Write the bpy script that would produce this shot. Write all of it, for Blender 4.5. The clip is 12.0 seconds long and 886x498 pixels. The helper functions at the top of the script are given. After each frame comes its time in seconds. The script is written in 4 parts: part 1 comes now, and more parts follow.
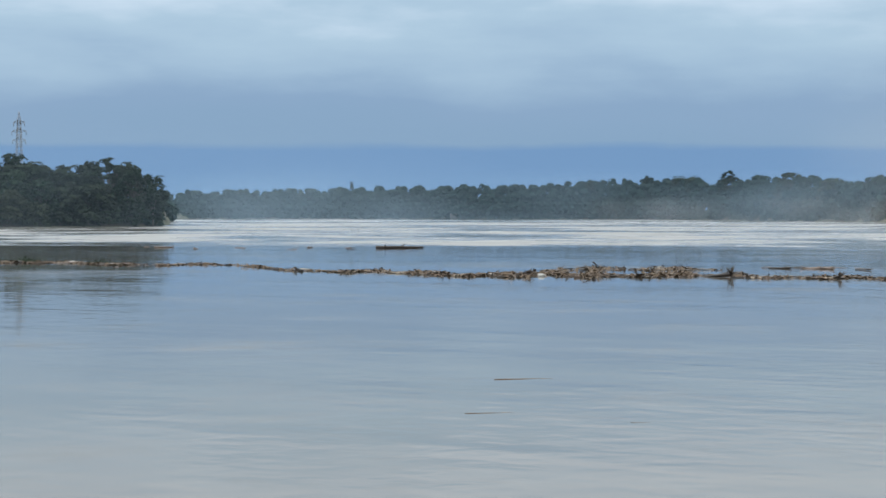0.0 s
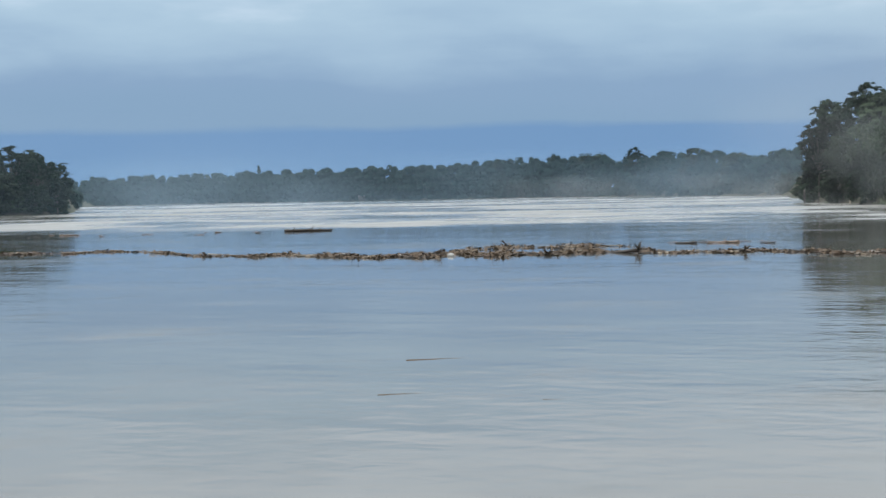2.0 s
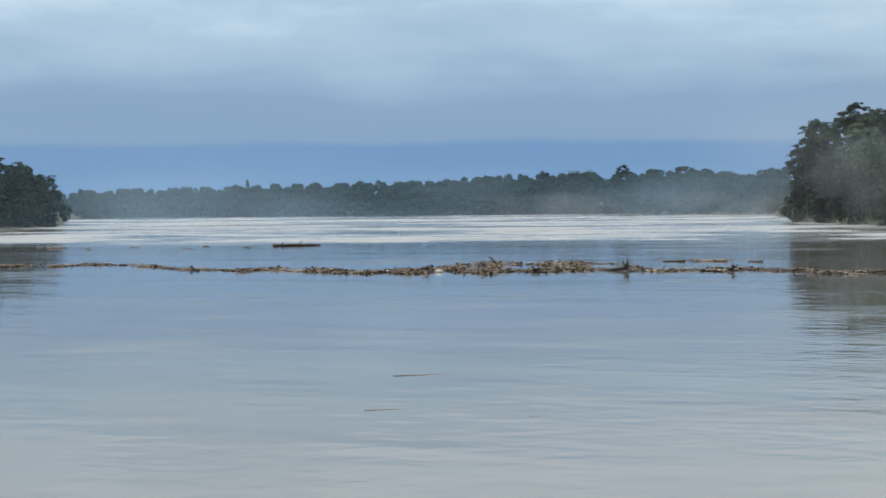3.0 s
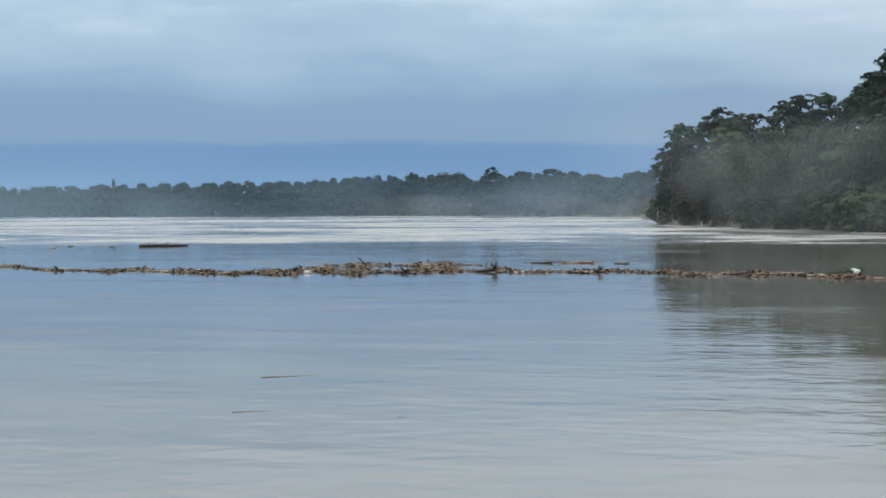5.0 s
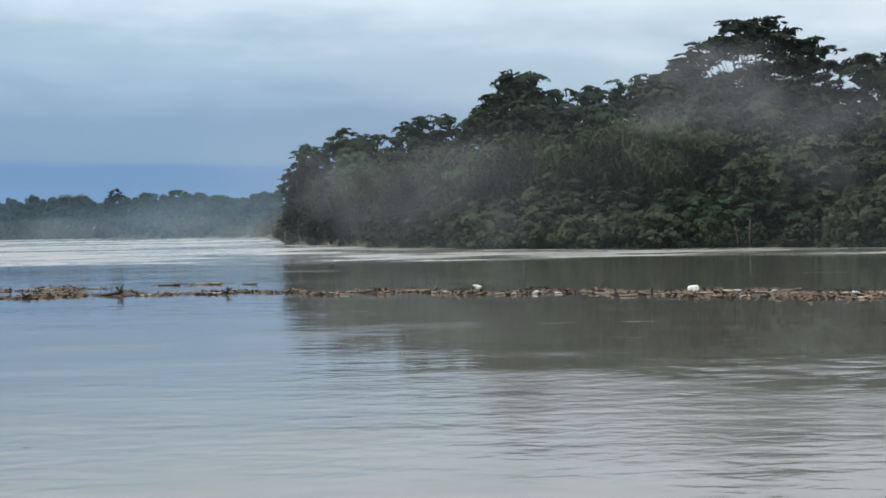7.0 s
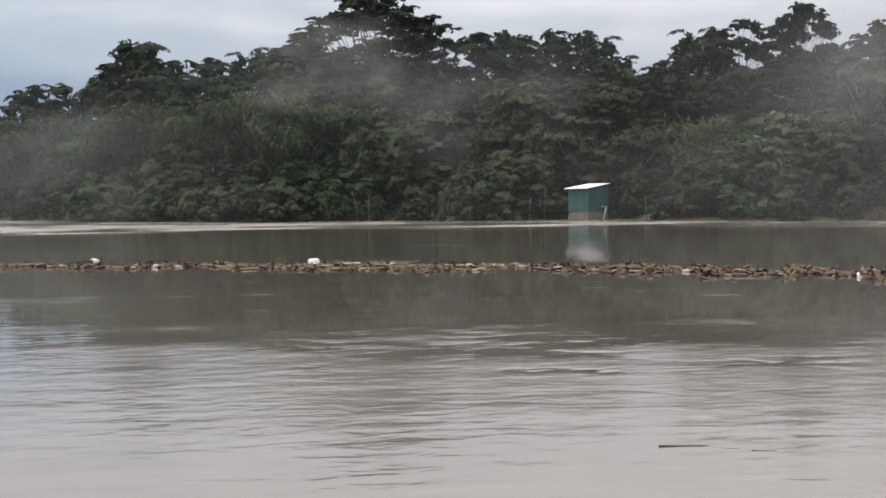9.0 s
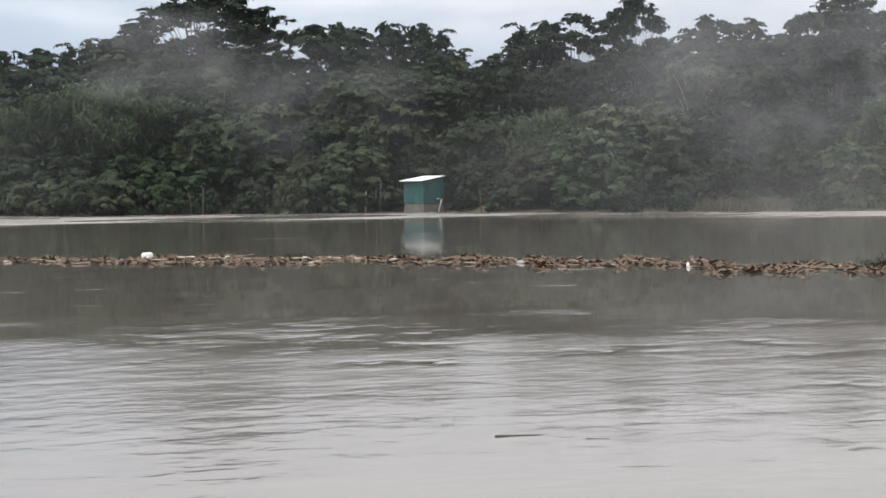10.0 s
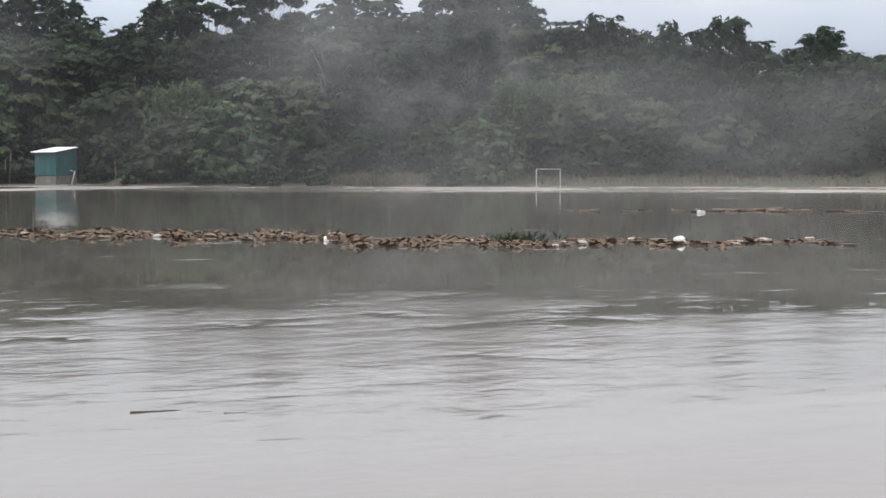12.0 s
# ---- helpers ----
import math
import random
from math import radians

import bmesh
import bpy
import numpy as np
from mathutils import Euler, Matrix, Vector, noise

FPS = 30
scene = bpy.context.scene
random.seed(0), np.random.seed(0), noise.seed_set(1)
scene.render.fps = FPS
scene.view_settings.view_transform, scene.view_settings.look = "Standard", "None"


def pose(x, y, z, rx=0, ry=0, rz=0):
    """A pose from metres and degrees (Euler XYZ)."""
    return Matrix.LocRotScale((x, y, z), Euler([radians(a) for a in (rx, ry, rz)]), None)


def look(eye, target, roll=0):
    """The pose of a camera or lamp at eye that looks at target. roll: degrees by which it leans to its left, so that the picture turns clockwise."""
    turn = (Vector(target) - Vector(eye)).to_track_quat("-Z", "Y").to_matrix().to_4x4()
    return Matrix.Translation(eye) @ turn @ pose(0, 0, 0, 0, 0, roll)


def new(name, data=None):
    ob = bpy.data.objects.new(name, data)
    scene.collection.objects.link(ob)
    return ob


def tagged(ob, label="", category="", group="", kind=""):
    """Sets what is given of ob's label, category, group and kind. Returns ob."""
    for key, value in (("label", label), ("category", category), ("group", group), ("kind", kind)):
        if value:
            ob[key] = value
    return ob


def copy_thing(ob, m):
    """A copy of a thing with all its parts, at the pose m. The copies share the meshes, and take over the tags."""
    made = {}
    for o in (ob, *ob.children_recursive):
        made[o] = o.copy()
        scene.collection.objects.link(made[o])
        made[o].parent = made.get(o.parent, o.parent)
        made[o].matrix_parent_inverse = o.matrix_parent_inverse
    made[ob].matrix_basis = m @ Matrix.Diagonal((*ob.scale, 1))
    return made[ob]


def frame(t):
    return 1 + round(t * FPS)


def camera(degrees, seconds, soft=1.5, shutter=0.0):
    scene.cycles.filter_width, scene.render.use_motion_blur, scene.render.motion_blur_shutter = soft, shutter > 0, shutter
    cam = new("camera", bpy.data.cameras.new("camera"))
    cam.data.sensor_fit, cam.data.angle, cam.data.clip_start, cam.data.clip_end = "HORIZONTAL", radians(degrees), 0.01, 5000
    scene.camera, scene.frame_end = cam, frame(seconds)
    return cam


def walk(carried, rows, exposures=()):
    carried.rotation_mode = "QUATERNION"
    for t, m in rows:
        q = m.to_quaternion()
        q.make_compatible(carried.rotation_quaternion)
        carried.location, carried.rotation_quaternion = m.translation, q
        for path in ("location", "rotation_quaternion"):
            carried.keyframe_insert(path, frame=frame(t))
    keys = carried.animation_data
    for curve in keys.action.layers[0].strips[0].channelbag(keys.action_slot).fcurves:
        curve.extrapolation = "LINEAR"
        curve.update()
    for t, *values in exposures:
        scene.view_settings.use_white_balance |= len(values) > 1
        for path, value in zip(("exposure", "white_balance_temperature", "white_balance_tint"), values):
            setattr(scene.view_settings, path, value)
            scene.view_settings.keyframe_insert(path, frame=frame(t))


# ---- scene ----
EYE_HEIGHT = 2.2          # the lens above the flood water, on the near bank
cam = camera(29.87, 12.0, soft=1.6)


def aim(az, pitch, roll):
    """A pose of the standing camera: degrees clockwise from +Y, up, and lean to its left."""
    a, p = radians(az), radians(pitch)
    eye = Vector((0, 0, EYE_HEIGHT))
    return look(eye, eye + Vector((math.sin(a) * math.cos(p), math.cos(a) * math.cos(p), math.sin(p))), roll)


walk(cam, [
    (0.0, aim(-23.808, -1.147, 0.135)),
    (0.5, aim(-22.415, -1.503, -0.207)),
    (1.0, aim(-21.620, -1.851, -0.610)),
    (1.5, aim(-20.912, -2.497, -0.966)),
    (2.0, aim(-20.681, -1.824, -1.042)),
    (2.5, aim(-20.106, -1.685, -0.708)),
    (2.7, aim(-20.272, -1.492, -0.551)),
    (4.3, aim(-19.127, -0.890, 0.250)),
    (4.5, aim(-18.103, -0.770, 0.045)),
    (5.0, aim(-15.749, -1.266, -0.208)),
    (5.5, aim(-12.690, -0.835, -0.320)),
    (6.0, aim(-8.611, -0.925, -0.585)),
    (6.5, aim(-5.264, -1.061, -0.802)),
    (6.7, aim(-4.385, -0.576, -0.840)),
    (8.3, aim(4.812, -1.760, -0.968)),
    (8.5, aim(6.045, -1.526, -0.793)),
    (9.0, aim(10.053, -1.792, -0.675)),
    (9.5, aim(12.949, -2.617, -0.732)),
    (10.0, aim(15.707, -2.125, -0.860)),
    (10.5, aim(18.316, -2.185, -0.710)),
    (11.0, aim(21.939, -3.154, -0.686)),
    (11.5, aim(25.687, -3.053, -0.480)),
    (12.0, aim(28.159, -3.145, -0.212)),
], exposures=[
    (0.0, 0.31, 6150, 7), (5.0, 0.30, 6150, 7), (6.7, 0.32, 6120, 6), (8.3, 0.29, 7020, 18),
    (9.5, 0.46, 6760, 16), (10.5, 0.60, 6560, 15), (12.0, 0.58, 6480, 15)])


def at(az, dist, z=0.0):
    a = radians(az)
    return Vector((dist * math.sin(a), dist * math.cos(a), z))


# ---- light: an overcast morning ----
SUN_AZ, SUN_EL = -115.0, 62.0
world = bpy.data.worlds.new("overcast_sky")
scene.world = world
world.use_nodes = True
wn, wl = world.node_tree.nodes, world.node_tree.links
wn.clear()


def wnode(kind, operation=""):
    n = wn.new(kind)
    if operation:
        n.operation = operation
    return n


sky = wnode("ShaderNodeTexSky")
sky.sky_type = "NISHITA"
sky.sun_disc = False
sky.sun_elevation, sky.sun_rotation = radians(SUN_EL), radians(SUN_AZ)
coord = wnode("ShaderNodeTexCoord")
sep = wnode("ShaderNodeSeparateXYZ")
wl.new(coord.outputs["Generated"], sep.inputs[0])
# long flat cloud layers: noise squeezed in height
stretch = wnode("ShaderNodeMapping")
stretch.inputs["Scale"].default_value = (2.6, 2.6, 17.0)
wl.new(coord.outputs["Generated"], stretch.inputs["Vector"])
layers = wnode("ShaderNodeTexNoise")
layers.inputs["Scale"].default_value, layers.inputs["Detail"].default_value = 1.6, 5.0
wl.new(stretch.outputs[0], layers.inputs["Vector"])
puffs_map = wnode("ShaderNodeMapping")
puffs_map.inputs["Scale"].default_value = (6.0, 6.0, 18.0)
wl.new(coord.outputs["Generated"], puffs_map.inputs["Vector"])
puffs = wnode("ShaderNodeTexNoise")
puffs.inputs["Scale"].default_value, puffs.inputs["Detail"].default_value = 2.3, 6.0
wl.new(puffs_map.outputs[0], puffs.inputs["Vector"])
wob = wnode("ShaderNodeMath", operation="MULTIPLY_ADD")
wl.new(layers.outputs["Fac"], wob.inputs[0])
wob.inputs[1].default_value, wob.inputs[2].default_value = 0.045, -0.035
wob2 = wnode("ShaderNodeMath", operation="MULTIPLY_ADD")
wl.new(puffs.outputs["Fac"], wob2.inputs[0])
wob2.inputs[1].default_value = 0.026
wl.new(wob.outputs[0], wob2.inputs[2])
# the layers only wander above the distant blue band
above = wnode("ShaderNodeMapRange")
wl.new(sep.outputs["Z"], above.inputs["Value"])
above.inputs["From Min"].default_value, above.inputs["From Max"].default_value = 0.036, 0.10
above.inputs["To Min"].default_value, above.inputs["To Max"].default_value = 0.10, 1.9
wob3 = wnode("ShaderNodeMath", operation="MULTIPLY")
wl.new(wob2.outputs[0], wob3.inputs[0])
wl.new(above.outputs[0], wob3.inputs[1])
# sky colour set brighter and greyer towards the wooded bank, apart from the sun
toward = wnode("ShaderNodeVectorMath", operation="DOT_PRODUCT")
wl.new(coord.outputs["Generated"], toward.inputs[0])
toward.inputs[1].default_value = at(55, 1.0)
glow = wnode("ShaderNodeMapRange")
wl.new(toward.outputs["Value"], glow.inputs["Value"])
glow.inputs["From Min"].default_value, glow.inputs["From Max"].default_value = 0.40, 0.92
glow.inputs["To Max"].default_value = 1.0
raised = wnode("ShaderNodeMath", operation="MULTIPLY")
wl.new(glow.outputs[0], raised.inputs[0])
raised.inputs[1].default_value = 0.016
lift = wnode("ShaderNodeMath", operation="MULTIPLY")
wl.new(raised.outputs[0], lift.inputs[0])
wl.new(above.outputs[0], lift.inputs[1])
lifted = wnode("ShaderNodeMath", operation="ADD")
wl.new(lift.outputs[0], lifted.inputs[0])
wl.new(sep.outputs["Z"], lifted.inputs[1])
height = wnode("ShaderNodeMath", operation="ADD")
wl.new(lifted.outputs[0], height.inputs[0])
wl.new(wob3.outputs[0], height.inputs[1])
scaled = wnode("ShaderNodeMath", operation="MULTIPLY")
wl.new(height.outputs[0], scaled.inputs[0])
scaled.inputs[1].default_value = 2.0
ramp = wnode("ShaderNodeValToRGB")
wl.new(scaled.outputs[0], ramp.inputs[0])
stops = [(0.0, (0.157, 0.275, 0.449)), (0.078, (0.147, 0.257, 0.435)), (0.086, (0.209, 0.309, 0.440)),
         (0.13, (0.223, 0.318, 0.454)), (0.18, (0.318, 0.423, 0.538)), (0.23, (0.380, 0.489, 0.588)), (0.28, (0.555, 0.635, 0.72)),
         (0.36, (0.755, 0.805, 0.86)), (0.50, (0.96, 1.00, 1.03)), (1.0, (1.14, 1.17, 1.19))]
el = ramp.color_ramp.elements
while len(el) < len(stops):
    el.new(0.5)
for e, (p, c) in zip(el, stops):
    e.position, e.color = p, (*[x / 1.25 for x in c], 1)
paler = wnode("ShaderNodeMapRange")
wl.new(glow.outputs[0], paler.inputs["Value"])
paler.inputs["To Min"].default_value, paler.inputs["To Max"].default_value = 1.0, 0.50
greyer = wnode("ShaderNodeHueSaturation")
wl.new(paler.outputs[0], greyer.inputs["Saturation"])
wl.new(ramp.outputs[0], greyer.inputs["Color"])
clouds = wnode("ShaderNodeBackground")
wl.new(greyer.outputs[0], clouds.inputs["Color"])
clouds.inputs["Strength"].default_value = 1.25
blue = wnode("ShaderNodeBackground")
wl.new(sky.outputs[0], blue.inputs["Color"])
blue.inputs["Strength"].default_value = 0.06
both = wnode("ShaderNodeMixShader")
both.inputs[0].default_value = 0.93
wl.new(blue.outputs[0], both.inputs[1])
wl.new(clouds.outputs[0], both.inputs[2])
wout = wnode("ShaderNodeOutputWorld")
wl.new(both.outputs[0], wout.inputs["Surface"])

sun = new("sun", bpy.data.lights.new("sun", "SUN"))
sun.data.energy, sun.data.angle, sun.data.color = 1.3, radians(25), (1.0, 0.97, 0.92)
sun.matrix_world = look(at(SUN_AZ, 60, 60 * math.tan(radians(SUN_EL))), (0, 0, 0))


# ---- materials ----
class Mat:
    """A small wrapper to write node materials briefly."""

    def __init__(self, name):
        self.m = bpy.data.materials.new(name)
        self.m.use_nodes = True
        self.t = self.m.node_tree
        self.t.nodes.clear()
        self.out = self.t.nodes.new("ShaderNodeOutputMaterial")

    def n(self, kind, ins=None, operation="", data_type="", blend_type="", interpolation_type=""):
        node = self.t.nodes.new(kind)
        if operation:
            node.operation = operation
        if data_type:
            node.data_type, node.blend_type = data_type, blend_type
        if interpolation_type:
            node.interpolation_type = interpolation_type
        for k, val in (ins or {}).items():
            self.put(node.inputs[k], val)
        return node

    def put(self, socket, val):
        if isinstance(val, bpy.types.NodeSocket):
            self.t.links.new(val, socket)
        else:
            socket.default_value = val

    def coords(self, scale=(1, 1, 1), space="Object"):
        c = self.n("ShaderNodeTexCoord")
        return self.n("ShaderNodeMapping", {"Vector": c.outputs[space], "Scale": scale}).outputs[0]

    def noise(self, vec, scale, detail=4.0, rough=0.55):
        return self.n("ShaderNodeTexNoise", {"Vector": vec, "Scale": scale, "Detail": detail, "Roughness": rough}).outputs["Fac"]

    def ramp(self, fac, stops):
        node = self.n("ShaderNodeValToRGB", {"Fac": fac})
        e = node.color_ramp.elements
        while len(e) < len(stops):
            e.new(0.5)
        for one, (p, c) in zip(e, stops):
            one.position, one.color = p, (*c, 1)
        return node.outputs[0]

    def span(self, fac, a, b, c=0.0, d=1.0):
        return self.n("ShaderNodeMapRange", {"Value": fac, "From Min": a, "From Max": b, "To Min": c, "To Max": d}).outputs[0]

    def math(self, op, a, b=0.0):
        return self.n("ShaderNodeMath", {0: a, 1: b}, operation=op).outputs[0]

    def mix(self, fac, a, b, blend="MIX"):
        return self.n("ShaderNodeMix", {0: fac, 6: a, 7: b}, data_type="RGBA", blend_type=blend).outputs[2]

    def bump(self, h, strength, dist):
        return self.n("ShaderNodeBump", {"Height": h, "Strength": strength, "Distance": dist}).outputs[0]

    def done(self, shader):
        self.t.links.new(shader, self.out.inputs["Surface"])
        return self.m


def plain(name, a, b, scale, rough, bump=0.3, dist=0.01, metal=0.0, stretched=(1, 1, 1), tint=0.3):
    """Two tones of a surface mixed by coarse and fine noise, with fine relief and a tint that differs from thing to thing."""
    k = Mat(name)
    vec = k.coords(stretched)
    coarse, fine = k.noise(vec, scale, 3), k.noise(vec, scale * 7, 5)
    both_ = k.math("ADD", k.math("MULTIPLY", coarse, 0.6), k.math("MULTIPLY", fine, 0.4))
    col = k.ramp(both_, [(0.32, a), (0.68, b)])
    rnd = k.n("ShaderNodeObjectInfo").outputs["Random"]
    col = k.n("ShaderNodeHueSaturation", {"Color": col, "Value": k.span(rnd, 0, 1, 1.0 - tint, 1.0 + tint), "Saturation": k.span(rnd, 0, 1, 1.1, 0.85)}).outputs[0]
    p = k.n("ShaderNodeBsdfPrincipled", {"Base Color": col, "Roughness": k.span(fine, 0.3, 0.7, rough - 0.1, rough + 0.1), "Metallic": metal,
                                         "Normal": k.bump(both_, bump, dist)})
    return k.done(p.outputs[0])


def leaves(name, dark, light, hue=0.03, sat=0.60):
    """Foliage: each leaf its own shade, each plant its own tint, light passing through the leaf."""
    k = Mat(name)
    isl = k.n("ShaderNodeNewGeometry").outputs["Random Per Island"]
    rnd = k.n("ShaderNodeObjectInfo").outputs["Random"]
    patch = k.noise(k.coords(), 0.35, 3)
    col = k.ramp(k.math("ADD", k.math("MULTIPLY", isl, 0.32), k.math("MULTIPLY", patch, 0.68)), [(0.2, dark), (0.8, light)])
    col = k.n("ShaderNodeHueSaturation", {"Hue": k.span(rnd, 0, 1, 0.5 - hue, 0.5 + hue * 0.5), "Saturation": k.span(rnd, 0, 1, sat, sat + 0.16),
                                          "Value": k.span(k.math("FRACT", k.math("MULTIPLY", rnd, 7.3)), 0, 1, 0.68, 1.18), "Color": col}).outputs[0]
    d = k.n("ShaderNodeBsdfPrincipled", {"Base Color": col, "Roughness": 0.8, "Specular IOR Level": 0.12})
    t = k.n("ShaderNodeBsdfTranslucent", {"Color": col})
    return k.done(k.n("ShaderNodeMixShader", {0: 0.22, 1: d.outputs[0], 2: t.outputs[0]}).outputs[0])


def mist_material(name, strength, tint, scale):
    """See-through tint imitating mist and haze: dense with the noise, clear at its rims."""
    k = Mat(name)
    gen = k.n("ShaderNodeTexCoord")
    s = k.n("ShaderNodeSeparateXYZ", {0: gen.outputs["Generated"]})
    rims = None
    for axis in ("X", "Z"):
        v = s.outputs[axis]
        rim = k.n("ShaderNodeMapRange", {"Value": k.math("MULTIPLY", k.math("MULTIPLY", v, k.math("SUBTRACT", 1.0, v)), 4.0), "From Min": 0.02, "From Max": 1.0},
                  interpolation_type="SMOOTHSTEP").outputs[0]
        rims = rim if rims is None else k.math("MULTIPLY", rims, rim)
    vec = k.coords((1, 1, 1.8))
    wisps = k.span(k.noise(vec, scale, 2, 0.5), 0.36, 0.66)
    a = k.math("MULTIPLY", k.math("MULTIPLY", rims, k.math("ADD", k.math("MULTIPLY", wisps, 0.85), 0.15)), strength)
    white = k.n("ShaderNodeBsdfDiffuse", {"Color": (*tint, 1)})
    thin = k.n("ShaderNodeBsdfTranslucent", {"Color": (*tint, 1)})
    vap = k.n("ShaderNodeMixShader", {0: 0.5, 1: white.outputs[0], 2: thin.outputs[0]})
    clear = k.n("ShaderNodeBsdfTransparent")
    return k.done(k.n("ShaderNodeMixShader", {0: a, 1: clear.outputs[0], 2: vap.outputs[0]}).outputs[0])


def water_material():
    k = Mat("muddy_flood_water")
    c = k.n("ShaderNodeTexCoord").outputs["Object"]
    s = k.n("ShaderNodeSeparateXYZ", {0: c})
    # the current runs across the view; ripples lie along it
    turned = k.n("ShaderNodeMapping", {"Vector": c, "Rotation": (0, 0, radians(-12)), "Scale": (0.72, 1.0, 1.0)}).outputs[0]
    swell = k.noise(turned, 0.16, 3, 0.5)
    ripple = k.noise(turned, 0.9, 3, 0.5)
    # calm and ruffled patches
    lanes = k.n("ShaderNodeMapping", {"Vector": c, "Rotation": (0, 0, radians(25)), "Scale": (0.3, 1.0, 1.0)}).outputs[0]
    patch = k.span(k.noise(lanes, 0.16, 4, 0.6), 0.47, 0.68)
    far = k.n("ShaderNodeVectorMath", {0: c}, operation="LENGTH").outputs["Value"]
    near = k.n("ShaderNodeMapRange", {"Value": k.math("ADD", far, k.math("MULTIPLY", k.math("SUBTRACT", k.noise(turned, 0.33, 4, 0.65), 0.5), 34.0)), "From Min": 28.0, "From Max": 21.5}, interpolation_type="SMOOTHSTEP").outputs[0]
    lane = k.math("ADD", k.math("ADD", far, k.math("MULTIPLY", s.outputs["X"], 0.15)), k.math("MULTIPLY", k.math("SUBTRACT", k.noise(lanes, 0.05, 4, 0.6), 0.5), 70.0))
    fast = k.n("ShaderNodeMapRange", {"Value": lane, "From Min": 108.0, "From Max": 126.0}, interpolation_type="SMOOTHSTEP").outputs[0]
    # a ruffled strip under the banks, duller where the hut stands
    edge = k.n("ShaderNodeAttribute")
    edge.attribute_name = "ruffled_edge"
    fast = k.math("MAXIMUM", fast, k.math("MULTIPLY", edge.outputs["Fac"], k.span(k.noise(lanes, 0.11, 4, 0.65), 0.30, 0.55, 0.35, 1.0)))
    bearing = k.math("ARCTAN2", s.outputs["X"], s.outputs["Y"])
    # the open reach is ruffled all over; the lee of the wooded bank lies still beyond the near ripples
    lee = k.n("ShaderNodeMapRange", {"Value": bearing, "From Min": -0.16, "From Max": 0.10}, interpolation_type="SMOOTHSTEP").outputs[0]
    wide = k.math("SUBTRACT", 1.0, lee)
    fine = k.n("ShaderNodeTexNoise", {"Vector": turned, "Scale": 2.7, "Detail": 2.0, "Roughness": 0.5, "Distortion": 0.5}).outputs["Fac"]
    ruffle = k.math("ADD", k.math("MULTIPLY", wide, k.math("ADD", 0.48, k.math("MULTIPLY", patch, 0.8))),
                    k.math("MULTIPLY", lee, k.math("ADD", k.math("MULTIPLY", near, k.math("ADD", 0.72, k.math("MULTIPLY", patch, 0.8))), k.math("ADD", k.math("MULTIPLY", patch, 0.10), k.span(far, 45.0, 75.0, 0.0, 0.42)))))
    small = k.math("MULTIPLY", k.math("ADD", k.math("MULTIPLY", ripple, 0.036), k.math("MULTIPLY", fine, 0.024)), k.math("ADD", 0.05, ruffle))
    hgt = k.math("ADD", k.math("ADD", k.math("MULTIPLY", swell, 0.035), small), k.math("MULTIPLY", k.math("MULTIPLY", ripple, fast), 0.30))
    normal = k.n("ShaderNodeBump", {"Height": hgt, "Strength": 1.0, "Distance": 0.32}).outputs[0]
    # streaks drawn out along the current: even in bearing and in the logarithm of distance
    drawn = k.n("ShaderNodeCombineXYZ", {0: k.math("MULTIPLY", bearing, 9.0), 1: k.math("MULTIPLY", k.math("LOGARITHM", far, 2.718), 7.0)}).outputs[0]
    streak = k.span(k.noise(drawn, 1.0, 5, 0.62), 0.40, 0.66)
    glaze = k.span(k.noise(k.n("ShaderNodeMapping", {"Vector": drawn, "Location": (3.0, 9.0, 0.0), "Scale": (0.8, 1.3, 1.0)}).outputs[0], 0.8, 5, 0.65), 0.50, 0.74)
    # pale streaks painted for the sky that ripples and foam reflect
    foam_sheen = k.math("MULTIPLY", k.math("MULTIPLY", fast, streak), k.span(k.noise(drawn, 3.0, 4, 0.7), 0.35, 0.65, 0.35, 0.9))
    silt = k.noise(lanes, 0.35, 5, 0.6)
    col = k.ramp(silt, [(0.3, (0.086, 0.079, 0.065)), (0.7, (0.126, 0.118, 0.101))])
    col = k.mix(foam_sheen, col, (0.40, 0.39, 0.37, 1.0))
    gloss = k.math("MULTIPLY", glaze, k.math("ADD", 0.03, k.math("MULTIPLY", wide, 0.15)))
    # paler tan colour and more roughness along that edge
    strip = k.math("MULTIPLY", edge.outputs["Fac"], k.span(k.noise(k.n("ShaderNodeMapping", {"Vector": drawn, "Scale": (0.7, 4.0, 1.0)}).outputs[0], 1.0, 4, 0.6), 0.28, 0.55, 0.25, 0.95))
    col = k.mix(strip, col, (0.40, 0.365, 0.32, 1.0))
    gloss = k.math("ADD", gloss, k.math("MULTIPLY", strip, 0.4))
    # bright ripple lines painted into the colour, drawn out on the still water
    ripple_line = k.n("ShaderNodeMapping", {"Vector": drawn, "Location": (5.0, 2.0, 0.0), "Scale": (1.1, 13.0, 1.0)}).outputs[0]
    ripple_line = k.math("MULTIPLY", k.math("MULTIPLY", lee, k.math("SUBTRACT", 1.0, near)), k.span(k.noise(ripple_line, 1.0, 3, 0.6), 0.665, 0.72, 0.0, 0.75))
    col = k.mix(ripple_line, col, (0.55, 0.53, 0.50, 1.0))
    gloss = k.math("ADD", gloss, k.math("MULTIPLY", ripple_line, 0.3))
